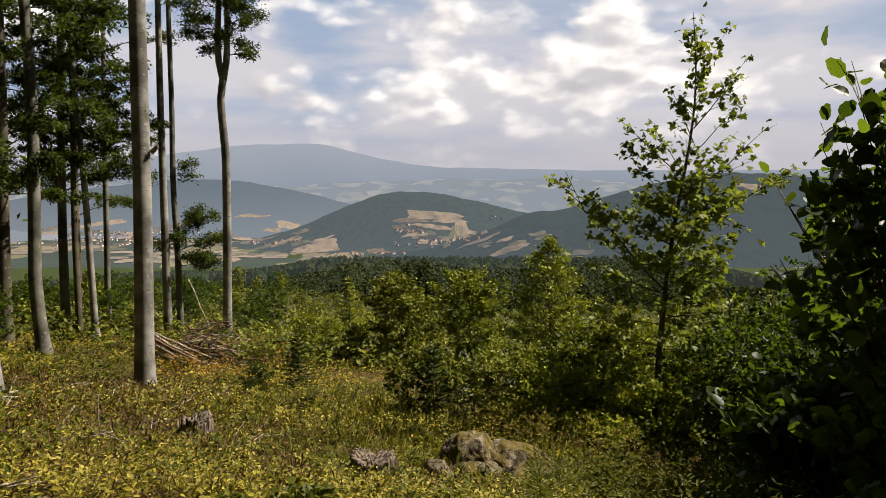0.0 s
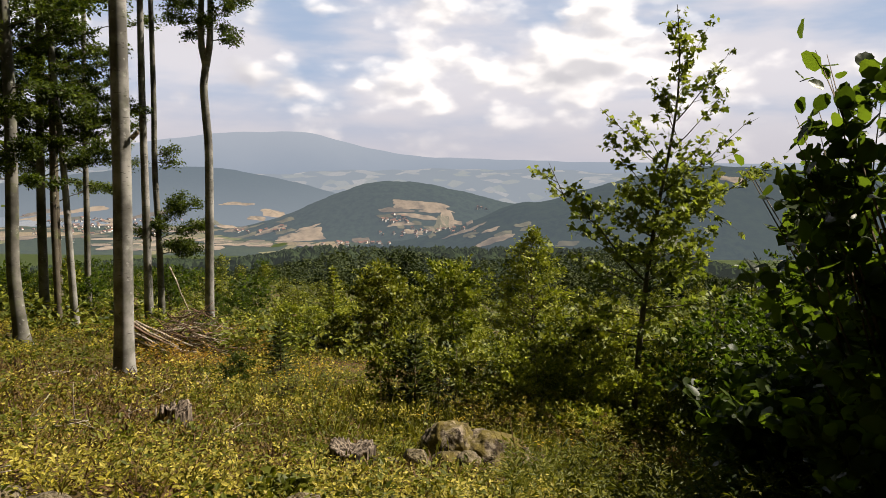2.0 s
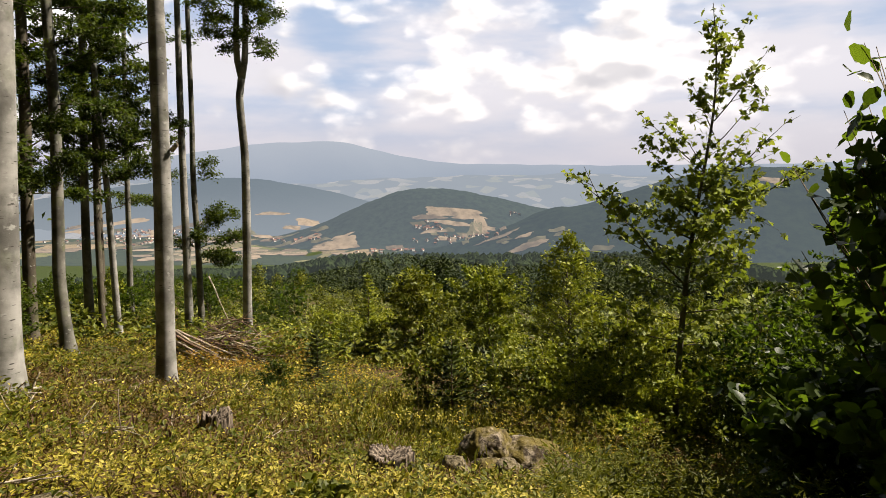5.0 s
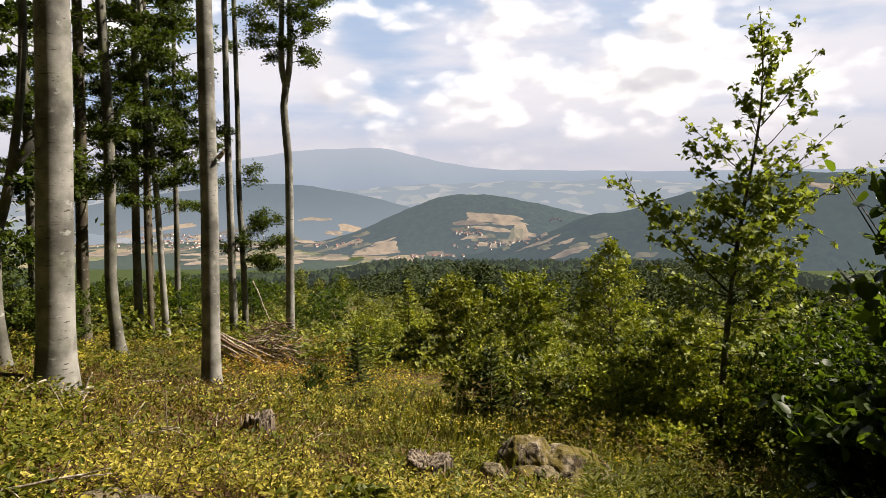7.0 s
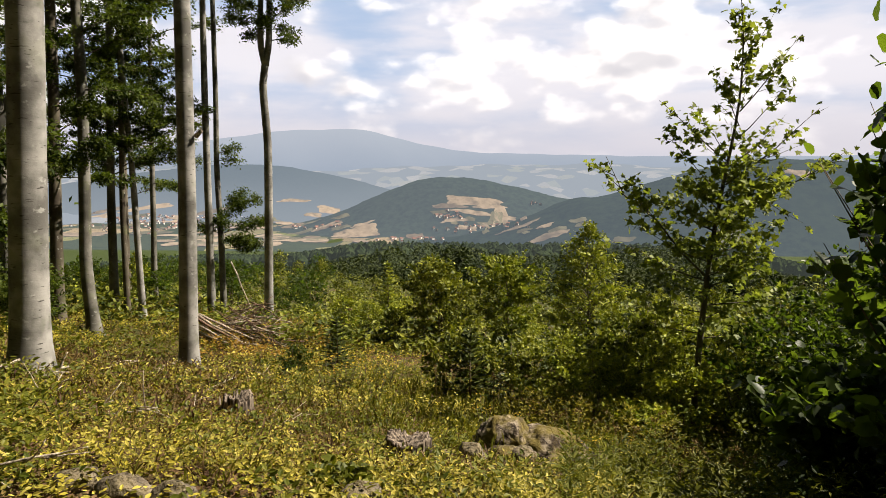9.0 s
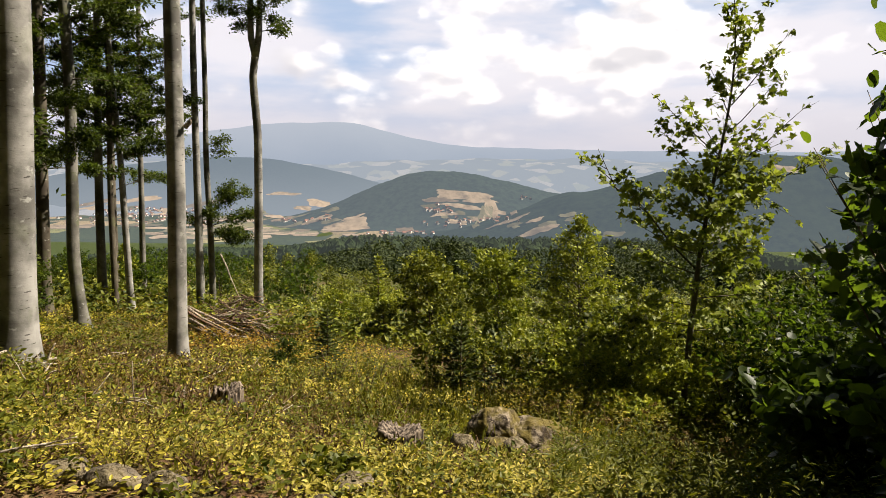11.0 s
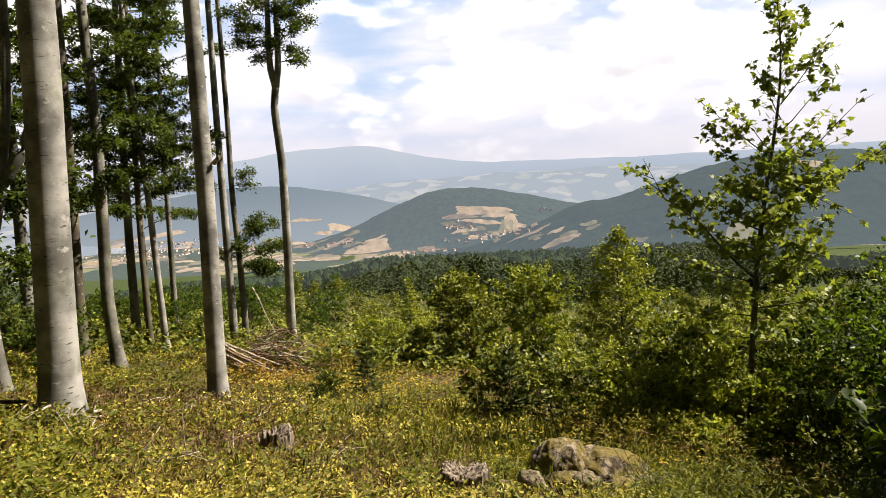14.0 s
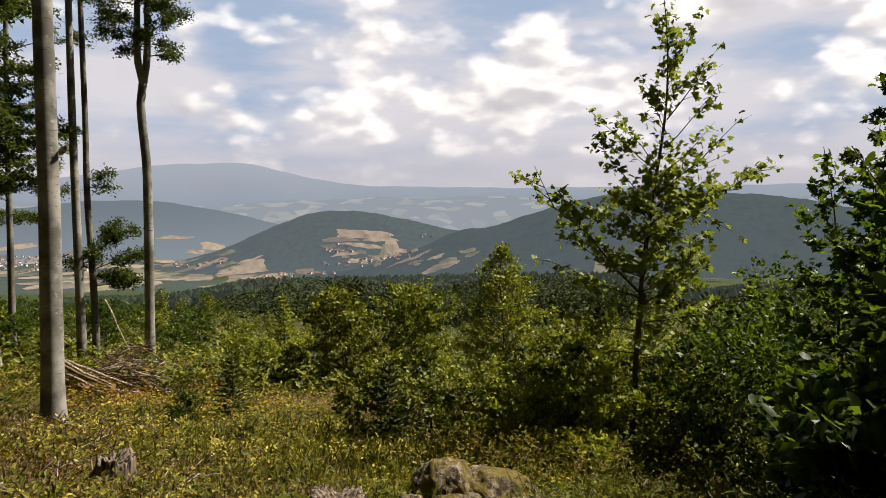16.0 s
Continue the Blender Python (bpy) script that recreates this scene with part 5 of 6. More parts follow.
def stick(geo, a, b, r, bow=0.05, sides=6):
    a, b = np.asarray(a, float), np.asarray(b, float)
    s = np.linspace(0, 1, 6)
    ln = np.linalg.norm(b - a)
    w = rng.normal(0, bow * ln, 3) * .5
    pts = a + (b - a) * s[:, None] + w * (s * (1 - s) * 4)[:, None] + rng.normal(0, .006 * ln, (6, 3))
    return geo.tube(pts, r * (1 - .55 * s), sides)


# brush pile of lopped branches between the trunks
pile = thing("brush_pile", -6.4, 17.2, float(land(-6.4, 17.2)), "heap of dry lopped branches between the beech trunks", "branches")
for i in range(135):
    a = rng.normal(0, (.48, .35, 0)) + (.1, 0, .04)
    a[2] += max(0, .95 - .75 * abs(a[0] - .1)) * rng.uniform(0, 1)
    d = unit((rng.uniform(.4, 1) * (1 if rng.uniform() < .75 else -1), rng.normal(0, .35), rng.normal(-.12, .4)))
    ln = rng.uniform(.35, .9)
    b = a + d * ln
    b[2] = max(b[2], .02)
    part("branch", stick(Geo(), a - d * ln * .4, b, rng.uniform(.008, .024), .09), M_DEADWOOD if rng.uniform() < .15 else M_DEADDARK, pile)
for i in range(13):  # stouter pale poles thrown down side by side
    q = i / 12
    a = np.array([-1.25 + .55 * q + rng.normal(0, .08), -.5 + rng.normal(0, .12), .78 - .15 * q + rng.normal(0, .14)])
    b = np.array([-.1 + 1.15 * rng.uniform(), -.85 + rng.normal(0, .2), .1 + .28 * rng.uniform()])
    part("branch", stick(Geo(), a, b, rng.uniform(.03, .048), .02, 8), M_DEADWOOD if i % 4 else M_DEADDARK, pile)
for a, b, r in (((.2, 0, .3), (1.0, .2, .85), .018), ((.3, .1, .3), (1.3, .3, .75), .015), ((.1, .1, .5), (.7, .2, 1.15), .014), ((-.2, .1, .5), (.3, .2, 1.2), .012)):
    part("branch", stick(Geo(), a, b, r, .02), M_DEADDARK, pile)
part("branch", stick(Geo(), (-.45, .8, 2.05), (.35, .6, .3), .022, .02), M_DEADWOOD, pile, "bare pale branch leaning upright")


def dead_branch(x, y, length, turn, label, forks=4, r=.018, mat=None):
    mat = mat or M_DEADWOOD
    t = thing("dead_branch", x, y, float(land(x, y)), label, "branch", "fallen branches")
    d = np.array([math.cos(turn), math.sin(turn), 0])
    z = lambda q, lift: float(land(x + q[0], y + q[1])) - float(land(x, y)) + lift
    a, b = -d * length / 2, d * length / 2
    a[2], b[2] = z(a, .04), z(b, .24)
    part("bough", stick(Geo(), a, b, r, .08), mat, t)
    for i in range(forks):
        p = a + (b - a) * rng.uniform(.2, .95)
        e = unit(d + rng.normal(0, .6, 3) + (0, 0, .25)) * length * rng.uniform(.2, .45)
        part("twig", stick(Geo(), p, p + e, r * .55, .1, 5), mat, t)
    return t


dead_branch(-3.4, 5.6, 1.1, .15, "bare pale fallen branch in dry weeds", 6, .012)
dead_branch(-4.3, 6.3, 1.0, 1.9, "bare twiggy branch leaning over weeds", 6, .012)
dead_branch(-4.95, 7.0, .7, .5, "broken pale branch at the beech's foot", 3, .03)
dead_branch(-5.35, 6.9, .6, 1.1, "broken branch propped on the beech's foot", 3, .03)
dead_branch(-6.3, 7.2, 1.3, .35, "dark fallen branch lying in weeds", 2, .045, M_DEADDARK)
dead_branch(-2.6, 3.3, .7, .3, "thin fallen branch on leaf litter", 4, .012)
dead_branch(-3.0, 2.6, .8, -.3, "thin fallen branch on leaf litter", 4, .012)
dead_branch(-5.6, 9.6, 1.2, -.3, "bare fallen twigs in dry grass", 6, .014)
for i in range(12):
    dead_branch(rng.uniform(-6.2, -2.0), rng.uniform(4.6, 11), rng.uniform(.4, .8), rng.uniform(0, 3), "thin dry twigs lying in withered weeds", 5, .007, M_DEADWOOD if i % 3 else M_DEADDARK)
dead_branch(2.1, 9.4, .9, 1.0, "bare pale dead branch standing out of the bushes", 7, .014)
dead_branch(1.4, 10.2, .8, 2.2, "bare reddish twigs among bushes", 8, .01, M_DEADDARK)

# ---- low growth over the near slope ----
def scatter(count, y0, y1, ang, keep, power=1.0):
    y = y0 + (y1 - y0) * rng.uniform(0, 1, count) ** power
    x = rng.uniform(ang[0], ang[1], count) * (y + 1.2)
    ok = keep(x, y)
    return x[ok], y[ok]


def patch(x, y, s, o):
    return .5 + .5 * np.sin(x * s + 1.7 * np.sin(y * s * .8 + o)) * np.cos(y * s * .9 + o + .8 * np.sin(x * s))


# things in the grass that the weeds leave open: place, half width
OPEN = [(.55, 6.6, .95), (-2.9, 7.3, .4), (-.66, 5.7, .45), (-1.95, 3.25, .55), (-1.9, 2.4, .4), (-.66, 3.25, .3), (-.1, 6.0, .3)]


def open_round(x, y):
    k = np.zeros(len(x))
    for cx, cy, r in OPEN:
        k = np.maximum(k, np.exp(-((x - cx) / r) ** 2 - ((y - cy) / max(.35, .55 * r)) ** 2))
    return 1 - .5 * k


def cover_plants(name, label, xs, ys, mat, leaves_n, size, tall, shape, lift=0.5):
    g = Geo()
    n = len(xs)
    z = land(xs, ys)
    far = np.clip(np.hypot(xs, ys) / 7, .8, 3.0)
    h = tall * rng.uniform(.35, 1.2, n) * open_round(xs, ys)
    k = leaves_n
    X, Y, Z, H, FAR = (np.repeat(q, k) for q in (xs, ys, z, h, far))
    a, t = rng.uniform(0, 6.283, n * k), rng.uniform(.25, 1, n * k)
    rr = rng.uniform(.2, 1, n * k) * .06 * FAR ** .6
    pos = np.stack([X + rr * np.cos(a), Y + rr * np.sin(a), Z + H * t], 1)
    along = np.stack([np.cos(a), np.sin(a), rng.uniform(-.3, lift, n * k)], 1)
    up = np.array([0, 0, 1.0]) + rng.normal(0, .4, (n * k, 3))
    g.leaves(shape, pos, along, up, size * FAR ** .55 * rng.uniform(.6, 1.3, n * k))
    return tagged(new(name, g.mesh(name, mat, False)), label, "plants", kind="stuff")


def blades(name, label, xs, ys, mat, per, tall, spread=.35):
    g = Geo()
    n = len(xs) * per
    X, Y = np.repeat(xs, per) + rng.normal(0, .05, n), np.repeat(ys, per) + rng.normal(0, .05, n)
    far = np.clip(np.hypot(X, Y) / 7, .8, 3.0)
    pos = np.stack([X, Y, land(X, Y) - .01], 1)
    along = np.stack([rng.normal(0, spread, n), rng.normal(0, spread, n), np.ones(n)], 1)
    up = rng.normal(0, 1, (n, 3)) * (1, 1, .1)
    shape = (S_BLADE[0] * (1, 1.0, 1), S_BLADE[1])
    g.leaves(shape, pos, along, up, tall * rng.uniform(.5, 1.25, n) * far ** .25)
    return tagged(new(name, g.mesh(name, mat, False)), label, "grass", kind="stuff")


bare = lambda x, y: np.hypot((x + 1.7) / 1.25, y - 2.95) + rng.normal(0, .18, len(x)) < .75
open_side = lambda x, y: (x < np.interp(y, [1, 4, 7, 10, 14, 20], [1.6, 2.2, 2.6, 3.5, 4, 4])) | (y < 14)
WIDE = (-.95, .75)
blot = lambda x, y, cx, cy, rx, ry: np.exp(-((x - cx) / rx) ** 2 - ((y - cy) / ry) ** 2)
dry = lambda x, y: np.clip(blot(x, y, -3.6, 6.4, 1.9, 1.7) + blot(x, y, -5.6, 11, 2.4, 2.4) + .35 * blot(x, y, -1.6, 7.2, .9, 1.2) + .6 * blot(x, y, -.6, 4.9, 1.2, .5), 0, 1)
sunny = lambda x, y: np.clip(blot(x, y, -1.5, 4.2, 1.9, .9) + .25 * blot(x, y, -3.3, 4.3, 1.6, .8) + .7 * blot(x, y, .8, 5.2, 1.2, .6) + .8 * blot(x, y, -1.2, 8.5, 1.9, 3.0), 0, 1)
x, y = scatter(25000, 1.3, 24, (-.95, .5), lambda x, y: open_side(x, y) & (patch(x, y, .9, 1.0) + .3 * sunny(x, y) - .45 * dry(x, y) > rng.uniform(.1, .85, len(x))) & ~bare(x, y), 1.15)
near = np.hypot(x, y) < 6.5
cover_plants("low_weeds", "carpet of sunlit yellow-green weeds", x[near], y[near], M_WEED, 10, .037, .17, S_OVAL, 1.0)
cover_plants("low_weeds", "carpet of sunlit yellow-green weeds farther down", x[~near], y[~near], M_MEADOWWEED, 8, .046, .19, S_DIAMOND, 1.1)
x, y = scatter(15000, 1.3, 26, (-.95, .4), lambda x, y: open_side(x, y) & (patch(x, y, 1.1, 3.0) - .3 * dry(x, y) > rng.uniform(.15, .95, len(x))) & ~bare(x, y), 1.1)
cover_plants("leafy_weeds", "dark green leafy weeds on the slope", x, y, M_GREENWEED, 8, .048, .21, S_OVAL, 1.1)
x, y = scatter(5200, 3.5, 30, WIDE, lambda x, y: patch(x, y, .6, 5.0) + .4 * dry(x, y) > rng.uniform(.1, .9, len(x)), 1.1)
blades("dry_grass", "dry straw-coloured grass tufts", x, y, M_STRAW, 5, .2)
x, y = scatter(15000, 2.5, 22, (-1.0, .1), lambda x, y: (dry(x, y) * 1.3 + .25 * (x < -.14 * y - .3) > rng.uniform(0, 1, len(x))) & ~bare(x, y), 1.0)
cover_plants("withered_weeds", "withered brown weeds under the beeches", x, y, M_BROWNWEED, 7, .042, .22, S_DIAMOND, 1.3)
# bare wiry stalks standing in the withered patches
x, y = scatter(1700, 4.2, 16, (-.9, .15), lambda x, y: dry(x, y) > rng.uniform(.1, .9, len(x)), 1.0)
blades("wiry_stalks", "thin dark reddish stalks of withered shrubs", x, y, M_STALK, 5, .26, .6)
x, y = scatter(3000, 3.4, 30, WIDE, lambda x, y: patch(x, y, .8, 2.0) > rng.uniform(.2, .9, len(x)), 1.1)
blades("green_grass", "yellow-green grass tufts", x, y, M_GRASS, 5, .22)
x, y = scatter(1500, 3.2, 13, (-.3, .32), lambda x, y: blot(x, y, -.6, 9.5, 1.9, 3) + blot(x, y, 1.6, 5.2, 1.0, .8) > rng.uniform(.1, .9, len(x)), 1.0)
blades("green_grass", "tall bright grass between the weeds", x, y, M_GRASS, 6, .27, .3)
x, y = scatter(15000, 1.2, 7, WIDE, lambda x, y: np.hypot((x + 2) / 2.2, y - 2.9) < 1.3 + rng.uniform(-.4, .8, len(x)), 1.0)
cover_plants("leaf_litter", "brown fallen leaves on bare ground", x, y, M_LITTER, 2, .046, .035, S_OVAL, .5)
x, y = scatter(9000, 17, 62, (-.75, .8), lambda x, y: patch(x, y, .7, 4.0) > rng.uniform(-.3, .6, len(x)), 1.25)
cover_plants("rough_growth", "rough green growth between the bushes", x, y, M_BUSH_LEAF, 8, .1, .6, S_DIAMOND, 1.2)
x, y = scatter(1800, 17, 60, (-.7, .8), lambda x, y: patch(x, y, .5, 1.0) > rng.uniform(.1, .9, len(x)), 1.25)
cover_plants("rough_growth", "bright yellow-green growth between the bushes", x, y, M_BIRCH_LEAF, 8, .09, .75, S_DIAMOND)
x, y = scatter(700, 14, 21, (-.42, -.2), lambda x, y: patch(x, y, 1.4, 2.0) > rng.uniform(.1, .8, len(x)), 1.0)
cover_plants("turning_weeds", "orange-tinted turning weeds beside the brush pile", x, y, M_RUSTWEED, 8, .05, .4, S_DIAMOND, 1.1)

# the same growth goes on round about and behind
x, y = rng.uniform(-16, 12, 11000), rng.uniform(-10, 20, 11000)
ok = ((y < 1.4) | (x < -.9 * (y + 1.2)) | (x > .45 * (y + 1.2))) & (np.hypot(x + .2, y - .6) > .9)
x, y = x[ok], y[ok]
cover_plants("leafy_weeds", "leafy weeds round the edge of the clearing", x[::2], y[::2], M_GREENWEED, 7, .06, .2, S_DIAMOND, 1.0)
cover_plants("withered_weeds", "withered weeds round the edge of the clearing", x[1::2], y[1::2], M_BROWNWEED, 7, .06, .2, S_DIAMOND, 1.0)

# clumps of pale and of dark weeds
def clumps(name, label, count, each, y0, y1, ang, mat, size, tall, shape, spread, power=1.0):
    cx, cy = scatter(count, y0, y1, ang, lambda x, y: ~bare(x, y), power)
    x, y = np.repeat(cx, each), np.repeat(cy, each)
    x, y = x + rng.normal(0, spread, len(x)), y + rng.normal(0, spread, len(y))
    return cover_plants(name, label, x, y, mat, 6, size, tall, shape, 1.0)


clumps("pale_weeds", "clumps of pale yellow weeds catching the sun", 300, 7, 2.8, 6.2, (-.75, .2), M_CREAMWEED, .042, .21, S_OVAL, .12)
clumps("dark_weeds", "clumps of dark green leafy herbs", 420, 8, 2.4, 15, (-.9, .35), M_GREENWEED, .055, .26, S_OVAL, .14)
clumps("dark_weeds", "dark leafy herbs beside the old beeches", 230, 8, 2.7, 7.5, (-.95, -.55), M_GREENWEED, .06, .27, S_OVAL, .15)
# herbs in the darker leaf colour, which stands for the shade under the bushes
clumps("dark_weeds", "dark herbs under the bushes, shade in their leaf colour", 560, 8, 2.2, 10, (.36, .9), M_SHADE_TONED_LEAF, .05, .42, S_OVAL, .16)
clumps("pale_weeds", "clumps of pale straw and yellow weeds down the slope", 90, 6, 7.5, 17, (-.55, .15), M_CREAMWEED, .045, .3, S_DIAMOND, .16)

# weeds crowding round the rocks and stumps
def ring_of_weeds(cx, cy, rx, ry, count, front):
    a = rng.uniform(0, 6.283, count)
    k = rng.uniform(.95, 1.5, count)
    x, y = cx + rx * k * np.cos(a), cy + ry * k * np.sin(a)
    ok = (y < cy + front) | (np.abs(x - cx) > rx)
    return x[ok], y[ok]


for cx, cy, rx, ry, count in ((.65, 6.85, .75, .4, 420), (-2.72, 7.5, .28, .25, 150), (-.72, 5.95, .32, .25, 220), (-.28, 6.05, .2, .2, 110), (-1.8, 3.45, .5, .2, 60), (-4.5, 4.55, .2, .2, 80)):
    x, y = ring_of_weeds(cx, cy, rx, ry, count, .05)
    cover_plants("leafy_weeds", "leafy weeds crowding round stone and old wood", x, y, M_GREENWEED if cx > -1 else M_WEED, 8, .045, .2, S_OVAL)

# yellow-flowering weeds
def flower_plant(x, y):
    t = thing("flowering_weed", x, y, float(land(x, y)) - .01, "upright weed with clusters of small yellow flowers", "plant", "yellow flowering weeds")
    stem, heads, green = Geo(), Geo(), Geo()
    for i in range(4):
        d = np.array([*rng.normal(0, .1, 2), .5 + rng.uniform(0, .2)])
        stem.tube([(0, 0, 0), d * .5, d], [.005, .004, .002], 4)
        n = 8
        heads.leaves(S_ROUND, d + rng.normal(0, (.05, .05, .02), (n, 3)), rng.normal(0, 1, (n, 3)) * (1, 1, .2), np.array([0, 0, 1.]) + rng.normal(0, .3, (n, 3)), .022)
        n = 14
        green.leaves(S_OVAL, d * rng.uniform(.1, .85, n)[:, None], rng.normal(0, 1, (n, 3)) * (1, 1, .3), np.array([0, 0, 1.]) + rng.normal(0, .3, (n, 3)), .07)
    part("stem", stem, M_TWIG, t)
    tagged(part("blossom", heads, M_FLOWER, t, "small yellow flower clusters"), kind="stuff")
    part("leaves", green, M_GREENWEED, t)
    return t


first = flower_plant(-1.6, 11.2)
for i in range(28):
    if i < 14:
        x, y = rng.normal(-1.7, .8), rng.normal(11.5, 1.4)
    elif i < 22:
        x, y = rng.normal(-5.2, .9), rng.normal(16.5, 1.5)
    else:
        x, y = rng.uniform(-4, 2), rng.uniform(6, 14)
    s = rng.uniform(.7, 1.2)
    copy_thing(first, Matrix.Identity(4)).matrix_basis = Matrix.LocRotScale((x, y, float(land(x, y)) - .01), Euler((0, 0, rng.uniform(0, 6))), (s, s, s))

# lit weeds and seeding grass in front of the dark bushes
x, y = scatter(1500, 2.8, 8.6, (.1, .56), lambda x, y: patch(x, y, 1.2, 2.5) > rng.uniform(-.2, .8, len(x)), 1.0)
cover_plants("leafy_weeds", "pale green ferny weeds before the dark bushes", x, y, M_GREENWEED, 14, .05, .5, S_LEAFLET, 1.2)


x, y = scatter(520, 7.3, 9.2, (.04, .26), lambda x, y: patch(x, y, 1.6, .4) > rng.uniform(-.2, .8, len(x)), 1.0)
cover_plants("tall_weeds", "tall yellow-green weeds between the rock and the bushes", x, y, M_MEADOWWEED, 14, .05, .6, S_LEAFLET, 1.2)


def seed_grass(x, y):
    t = thing("seeding_grass", x, y, float(land(x, y)) - .01, "tall grass with drooping straw-coloured seed heads", "grass", "seeding grasses")
    for i in range(5):
        d = np.array([*rng.normal(0, .16, 2), .55 + rng.uniform(0, .2)])
        tip = d + (d[0] * .8, d[1] * .8, -.05)
        part("stalk", Geo().tube([(0, 0, 0), d * .55, d], [.003, .0025, .002], 4), M_STRAW, t)
        n = 26
        pos = d + (tip - d) * rng.uniform(0, 1, n)[:, None] + rng.normal(0, .012, (n, 3))
        part("seed_head", Geo().leaves(S_DIAMOND, pos, (tip - d) + rng.normal(0, .12, (n, 3)), rng.normal(0, 1, (n, 3)), .026), M_STRAW, t)
    return t


grass = seed_grass(1.75, 5.6)
for x, y in ((2.05, 5.9), (1.6, 6.2), (2.3, 5.4), (1.35, 5.9), (.2, 8.6), (-.6, 9.2), (.9, 5.7)):
    s = rng.uniform(.8, 1.15)
    copy_thing(grass, Matrix.Identity(4)).matrix_basis = Matrix.LocRotScale((x, y, float(land(x, y)) - .01), Euler((0, 0, rng.uniform(0, 6))), (s, s, s))

# broad-leaved plant beside the pale stone
plant("leafy_plant", -.78, 3.7, *broadleaf(.2, .2, 14, 120, .06, S_MAPLE, .05, 5, (0, 0), .5, .6, .01), M_TWIG, M_GREENWEED, "low plant with broad lobed green leaves", "plant")
plant("leafy_plant", -1.35, 2.75, *broadleaf(.26, .2, 14, 120, .045, S_OVAL, .05, 5, (0, 0), .5, .6, .01), M_TWIG, M_GREENWEED, "low leafy green plant in leaf litter", "plant")

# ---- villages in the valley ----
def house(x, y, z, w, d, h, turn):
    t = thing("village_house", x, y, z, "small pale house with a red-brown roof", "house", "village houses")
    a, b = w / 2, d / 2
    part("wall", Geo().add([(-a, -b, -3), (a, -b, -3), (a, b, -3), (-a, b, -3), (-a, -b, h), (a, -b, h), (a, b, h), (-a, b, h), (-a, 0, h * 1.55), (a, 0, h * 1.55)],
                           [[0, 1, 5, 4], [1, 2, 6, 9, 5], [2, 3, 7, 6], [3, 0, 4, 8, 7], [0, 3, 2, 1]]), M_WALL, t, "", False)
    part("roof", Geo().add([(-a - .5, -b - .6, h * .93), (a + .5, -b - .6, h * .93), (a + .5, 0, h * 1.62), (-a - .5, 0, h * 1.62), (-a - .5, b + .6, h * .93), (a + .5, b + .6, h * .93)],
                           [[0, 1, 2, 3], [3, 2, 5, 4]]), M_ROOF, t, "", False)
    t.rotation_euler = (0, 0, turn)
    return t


def surface_height(x, y):
    return float(max(valley_floor(x, y), mid_hill(x, y), right_hill(x, y), left_ridge(x, y)))


def meet(azm, slope):
    """Where a line of sight from the lookout, given by azimuth and slope, comes down on the distant land."""
    a = radians(azm)
    for rr in np.geomspace(900, 4600, 500):
        x, y = rr * math.sin(a), rr * math.cos(a)
        if surface_height(x, y) > 1.6 + slope * rr:
            break
    return x, y


def open_field(azm, slope, half, deep, name, label, mat):
    """A field lying on the land, a worn four-sided plot: azimuth and slope of its middle, half sizes as angles."""
    x0, y0 = meet(azm, slope)
    xa, ya = meet(azm, slope - deep)
    xb, yb = meet(azm, slope + deep)
    dist = math.hypot(x0, y0)
    wide, far = .78 * dist * math.tan(radians(half)), min(60.0, max(8.0, .5 * math.hypot(xb - xa, yb - ya)))
    a = radians(azm)
    across, away = np.array([math.cos(a), -math.sin(a)]), np.array([math.sin(a), math.cos(a)])
    skew, ph = rng.normal(0, .35), rng.uniform(0, 6, 3)
    rings, cuts, v, f = 8, 40, [], []
    for i in range(rings + 1):
        for j in range(cuts):
            th = 2 * math.pi * j / cuts
            k = i / rings * (math.cos(th) ** 6 + math.sin(th) ** 6) ** (-1 / 6) * (1 + .09 * math.sin(2 * th + ph[0]) + .09 * math.sin(3 * th + ph[1]) + .05 * math.sin(9 * th + ph[2]))
            u_, w_ = wide * k * (math.cos(th) + skew * math.sin(th)), far * k * math.sin(th)
            x, y = np.array([x0, y0]) + across * u_ + away * w_
            v.append((x, y, surface_height(x, y) + 1.5))
    for i in range(rings):
        for j in range(cuts):
            j2 = (j + 1) % cuts
            f.append([i * cuts + j, i * cuts + j2, (i + 1) * cuts + j2, (i + 1) * cuts + j])
    return tagged(new(name, Geo().add(v, f).mesh(name, mat)), label, "field", kind="structure")


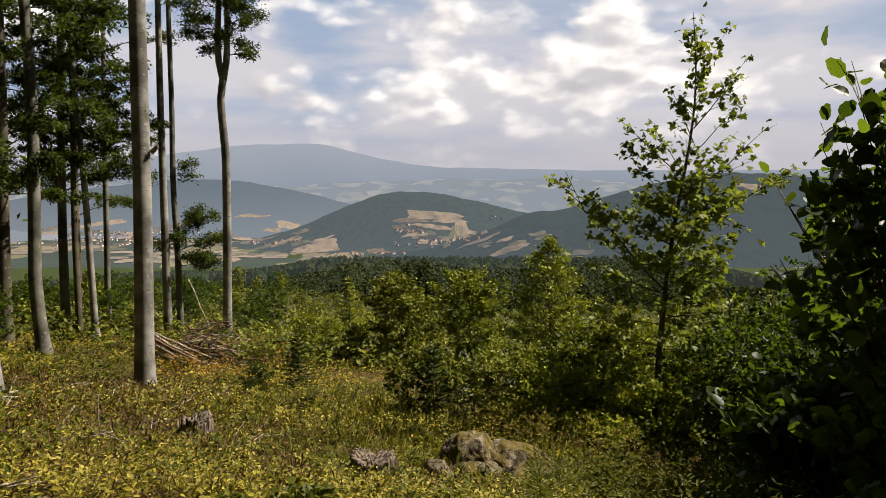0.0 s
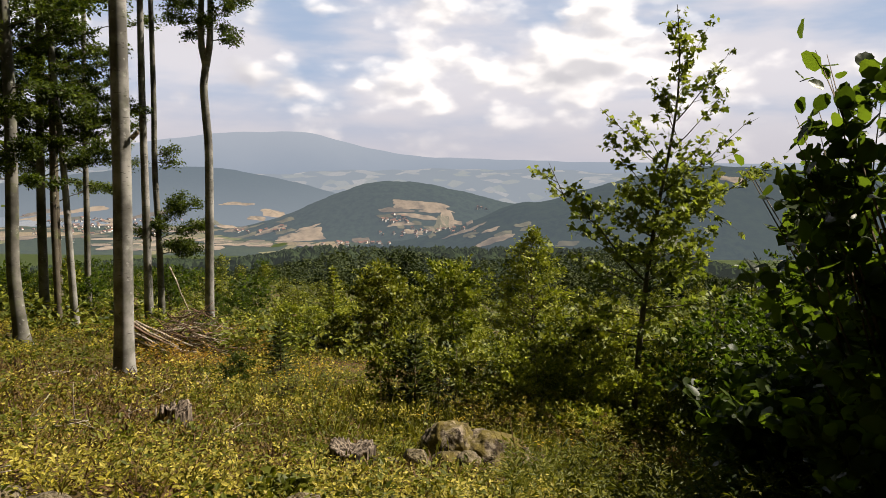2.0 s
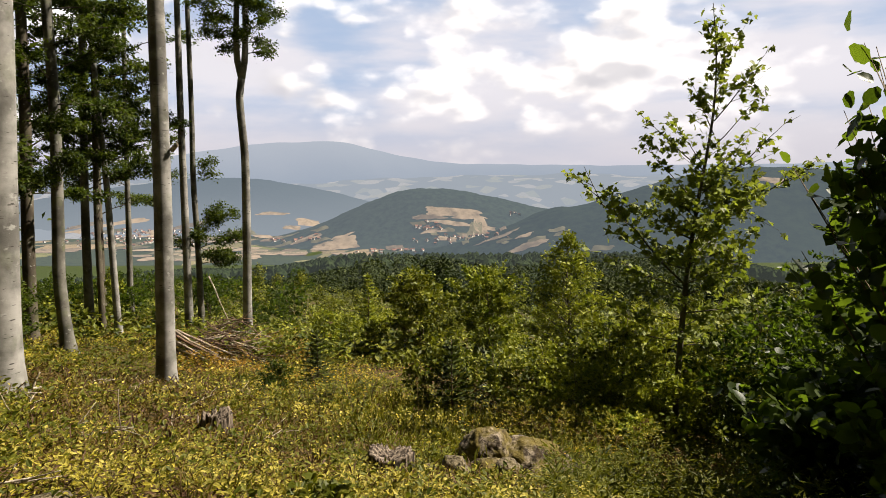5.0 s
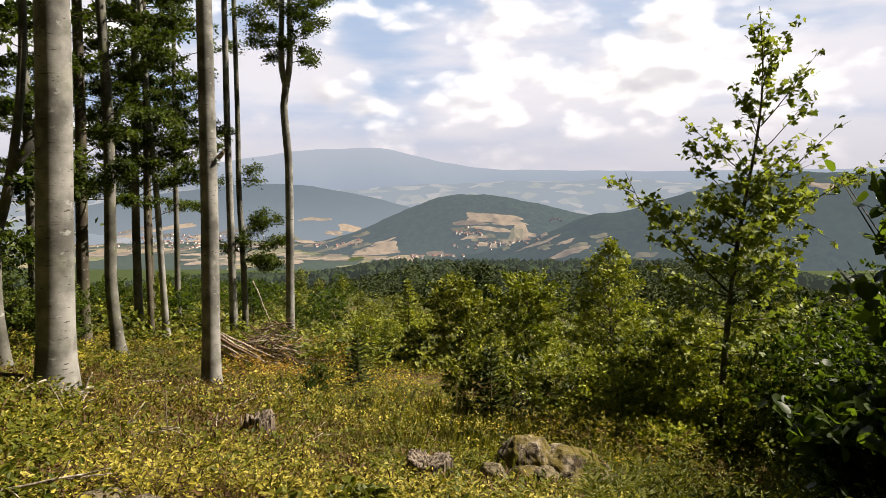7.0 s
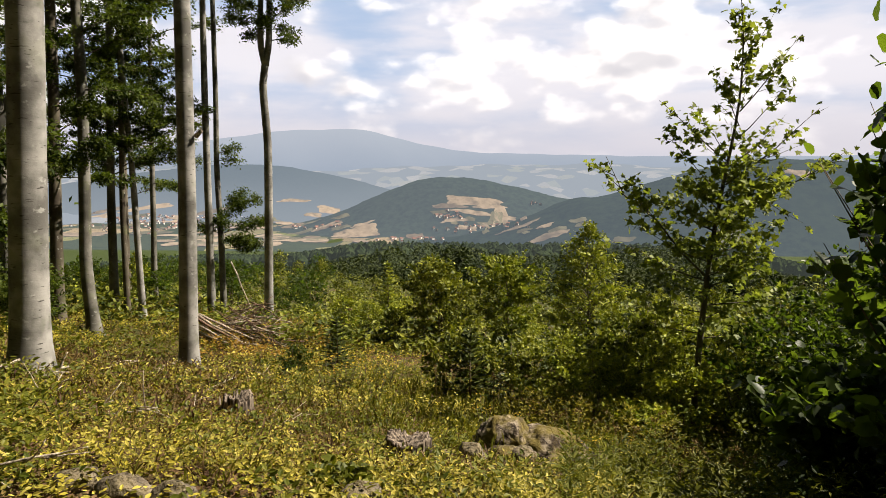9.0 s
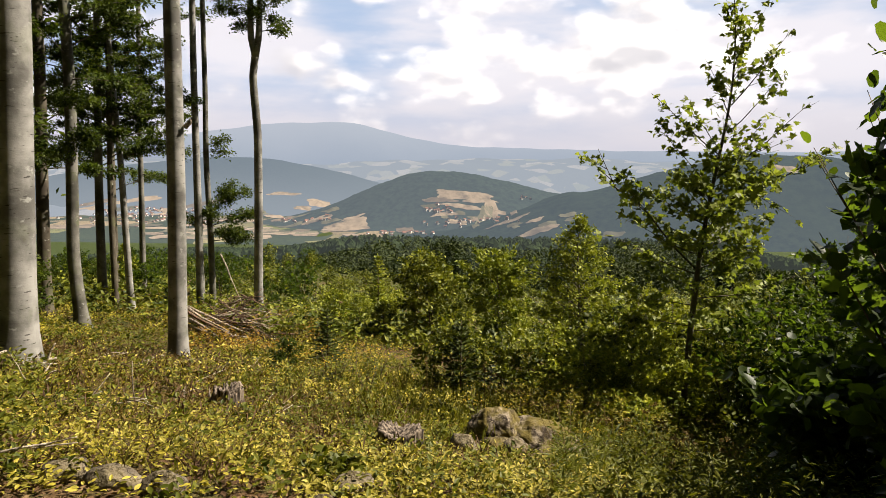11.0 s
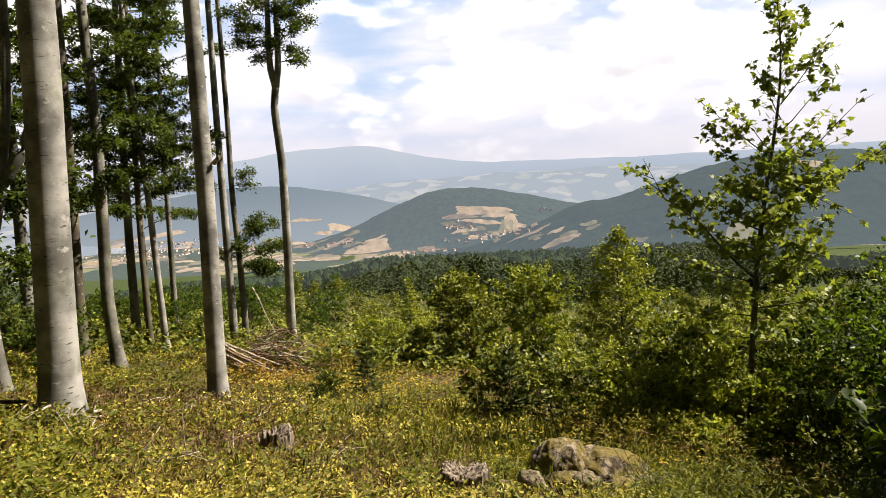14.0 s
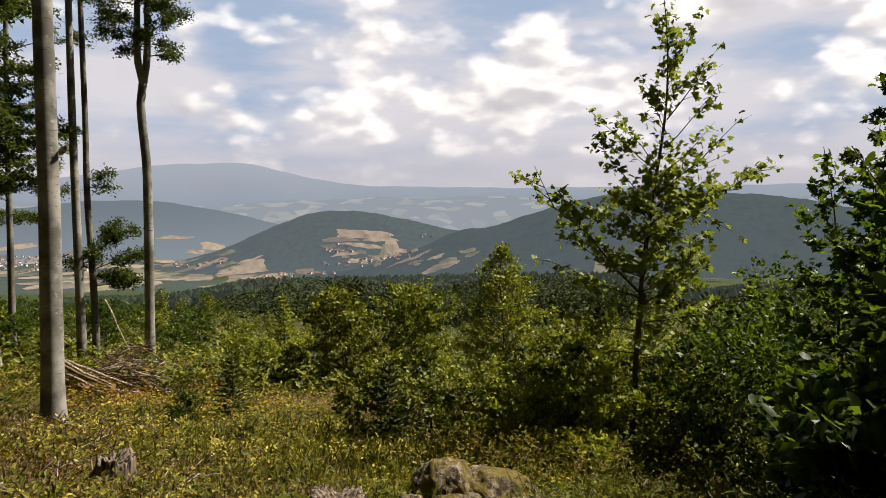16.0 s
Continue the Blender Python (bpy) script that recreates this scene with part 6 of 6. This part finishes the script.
FLANK = [(-0.8, -0.0636, 2.77, 0.0058, M_FIELD), (-2.8, -0.0725, 1.63, 0.0042, M_FIELD), (0.5, -0.0729, 1.34, 0.0033, M_FIELD), (-3.6, -0.0807, 0.86, 0.0033, M_MEADOW), (-0.8, -0.0812, 1.91, 0.0033, M_FIELD), (-2.3, -0.0919, 1.24, 0.0025, M_FIELD), (-10.6, -0.1103, 2.20, 0.0067, M_FIELD), (5.6, -0.1133, 1.63, 0.0050, M_FIELD), (11.7, -0.1162, 1.15, 0.0033, M_MEADOW), (-17.3, -0.1146, 1.24, 0.0042, M_FIELD), (-18.4, -0.1227, 1.82, 0.0033, M_FIELD), (-15.7, -0.0619, 1.58, 0.0021, M_FIELD), (-12.9, -0.0753, 1.20, 0.0050, M_FIELD), (-14.2, -0.0829, 0.86, 0.0025, M_FIELD), (-11.9, -0.0848, 0.77, 0.0025, M_MEADOW), (2.0, -0.0873, 1.15, 0.0033, M_FIELD), (3.1, -0.1008, 1.63, 0.0025, M_FIELD), (1.3, -0.0948, 0.86, 0.0025, M_MEADOW), (-1.3, -0.1030, 1.05, 0.0021, M_FIELD), (-5.7, -0.1172, 0.96, 0.0021, M_FIELD)]
FLOOR = [(-18.1, -0.0897, 1.34, 0.0025, M_MEADOW), (-19.2, -0.0978, 1.72, 0.0021, M_FIELD), (-16.4, -0.0940, 0.86, 0.0025, M_FIELD), (-22.0, -0.0745, 1.91, 0.0025, M_FIELD), (-22.5, -0.0938, 1.72, 0.0025, M_MEADOW), (-27.0, -0.0672, 2.20, 0.0025, M_FIELD), (-29.5, -0.0690, 1.72, 0.0025, M_FIELD), (-28.1, -0.0792, 1.91, 0.0025, M_MEADOW), (-30.7, -0.0791, 1.43, 0.0025, M_FIELD), (-25.7, -0.0857, 1.43, 0.0025, M_FIELD), (-23.8, -0.1100, 1.72, 0.0033, M_MEADOW), (-26.6, -0.1019, 1.72, 0.0025, M_MEADOW), (-31.5, -0.1002, 2.20, 0.0117, M_FIELD), (27.0, -0.1468, 2.20, 0.0033, M_FIELD), (24.2, -0.0198, 1.15, 0.0033, M_FIELD), (19.4, -0.1245, 1.43, 0.0033, M_MEADOW), (8.0, -0.0913, 0.86, 0.0025, M_MEADOW)]
strips = [(rng.uniform(-26, -9), rng.uniform(-.124, -.094), rng.uniform(.4, 1.5), rng.uniform(.0012, .0026), M_FIELD if rng.uniform() < .6 else M_MEADOW) for i in range(44)]
strips += [(rng.uniform(-2.5, 9), rng.uniform(-.112, -.085), rng.uniform(.3, .9), rng.uniform(.001, .002), M_FIELD if rng.uniform() < .5 else M_MEADOW) for i in range(16)]
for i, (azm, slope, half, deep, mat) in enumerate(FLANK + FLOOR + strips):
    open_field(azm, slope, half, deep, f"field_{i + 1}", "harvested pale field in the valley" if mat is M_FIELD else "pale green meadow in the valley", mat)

model = None
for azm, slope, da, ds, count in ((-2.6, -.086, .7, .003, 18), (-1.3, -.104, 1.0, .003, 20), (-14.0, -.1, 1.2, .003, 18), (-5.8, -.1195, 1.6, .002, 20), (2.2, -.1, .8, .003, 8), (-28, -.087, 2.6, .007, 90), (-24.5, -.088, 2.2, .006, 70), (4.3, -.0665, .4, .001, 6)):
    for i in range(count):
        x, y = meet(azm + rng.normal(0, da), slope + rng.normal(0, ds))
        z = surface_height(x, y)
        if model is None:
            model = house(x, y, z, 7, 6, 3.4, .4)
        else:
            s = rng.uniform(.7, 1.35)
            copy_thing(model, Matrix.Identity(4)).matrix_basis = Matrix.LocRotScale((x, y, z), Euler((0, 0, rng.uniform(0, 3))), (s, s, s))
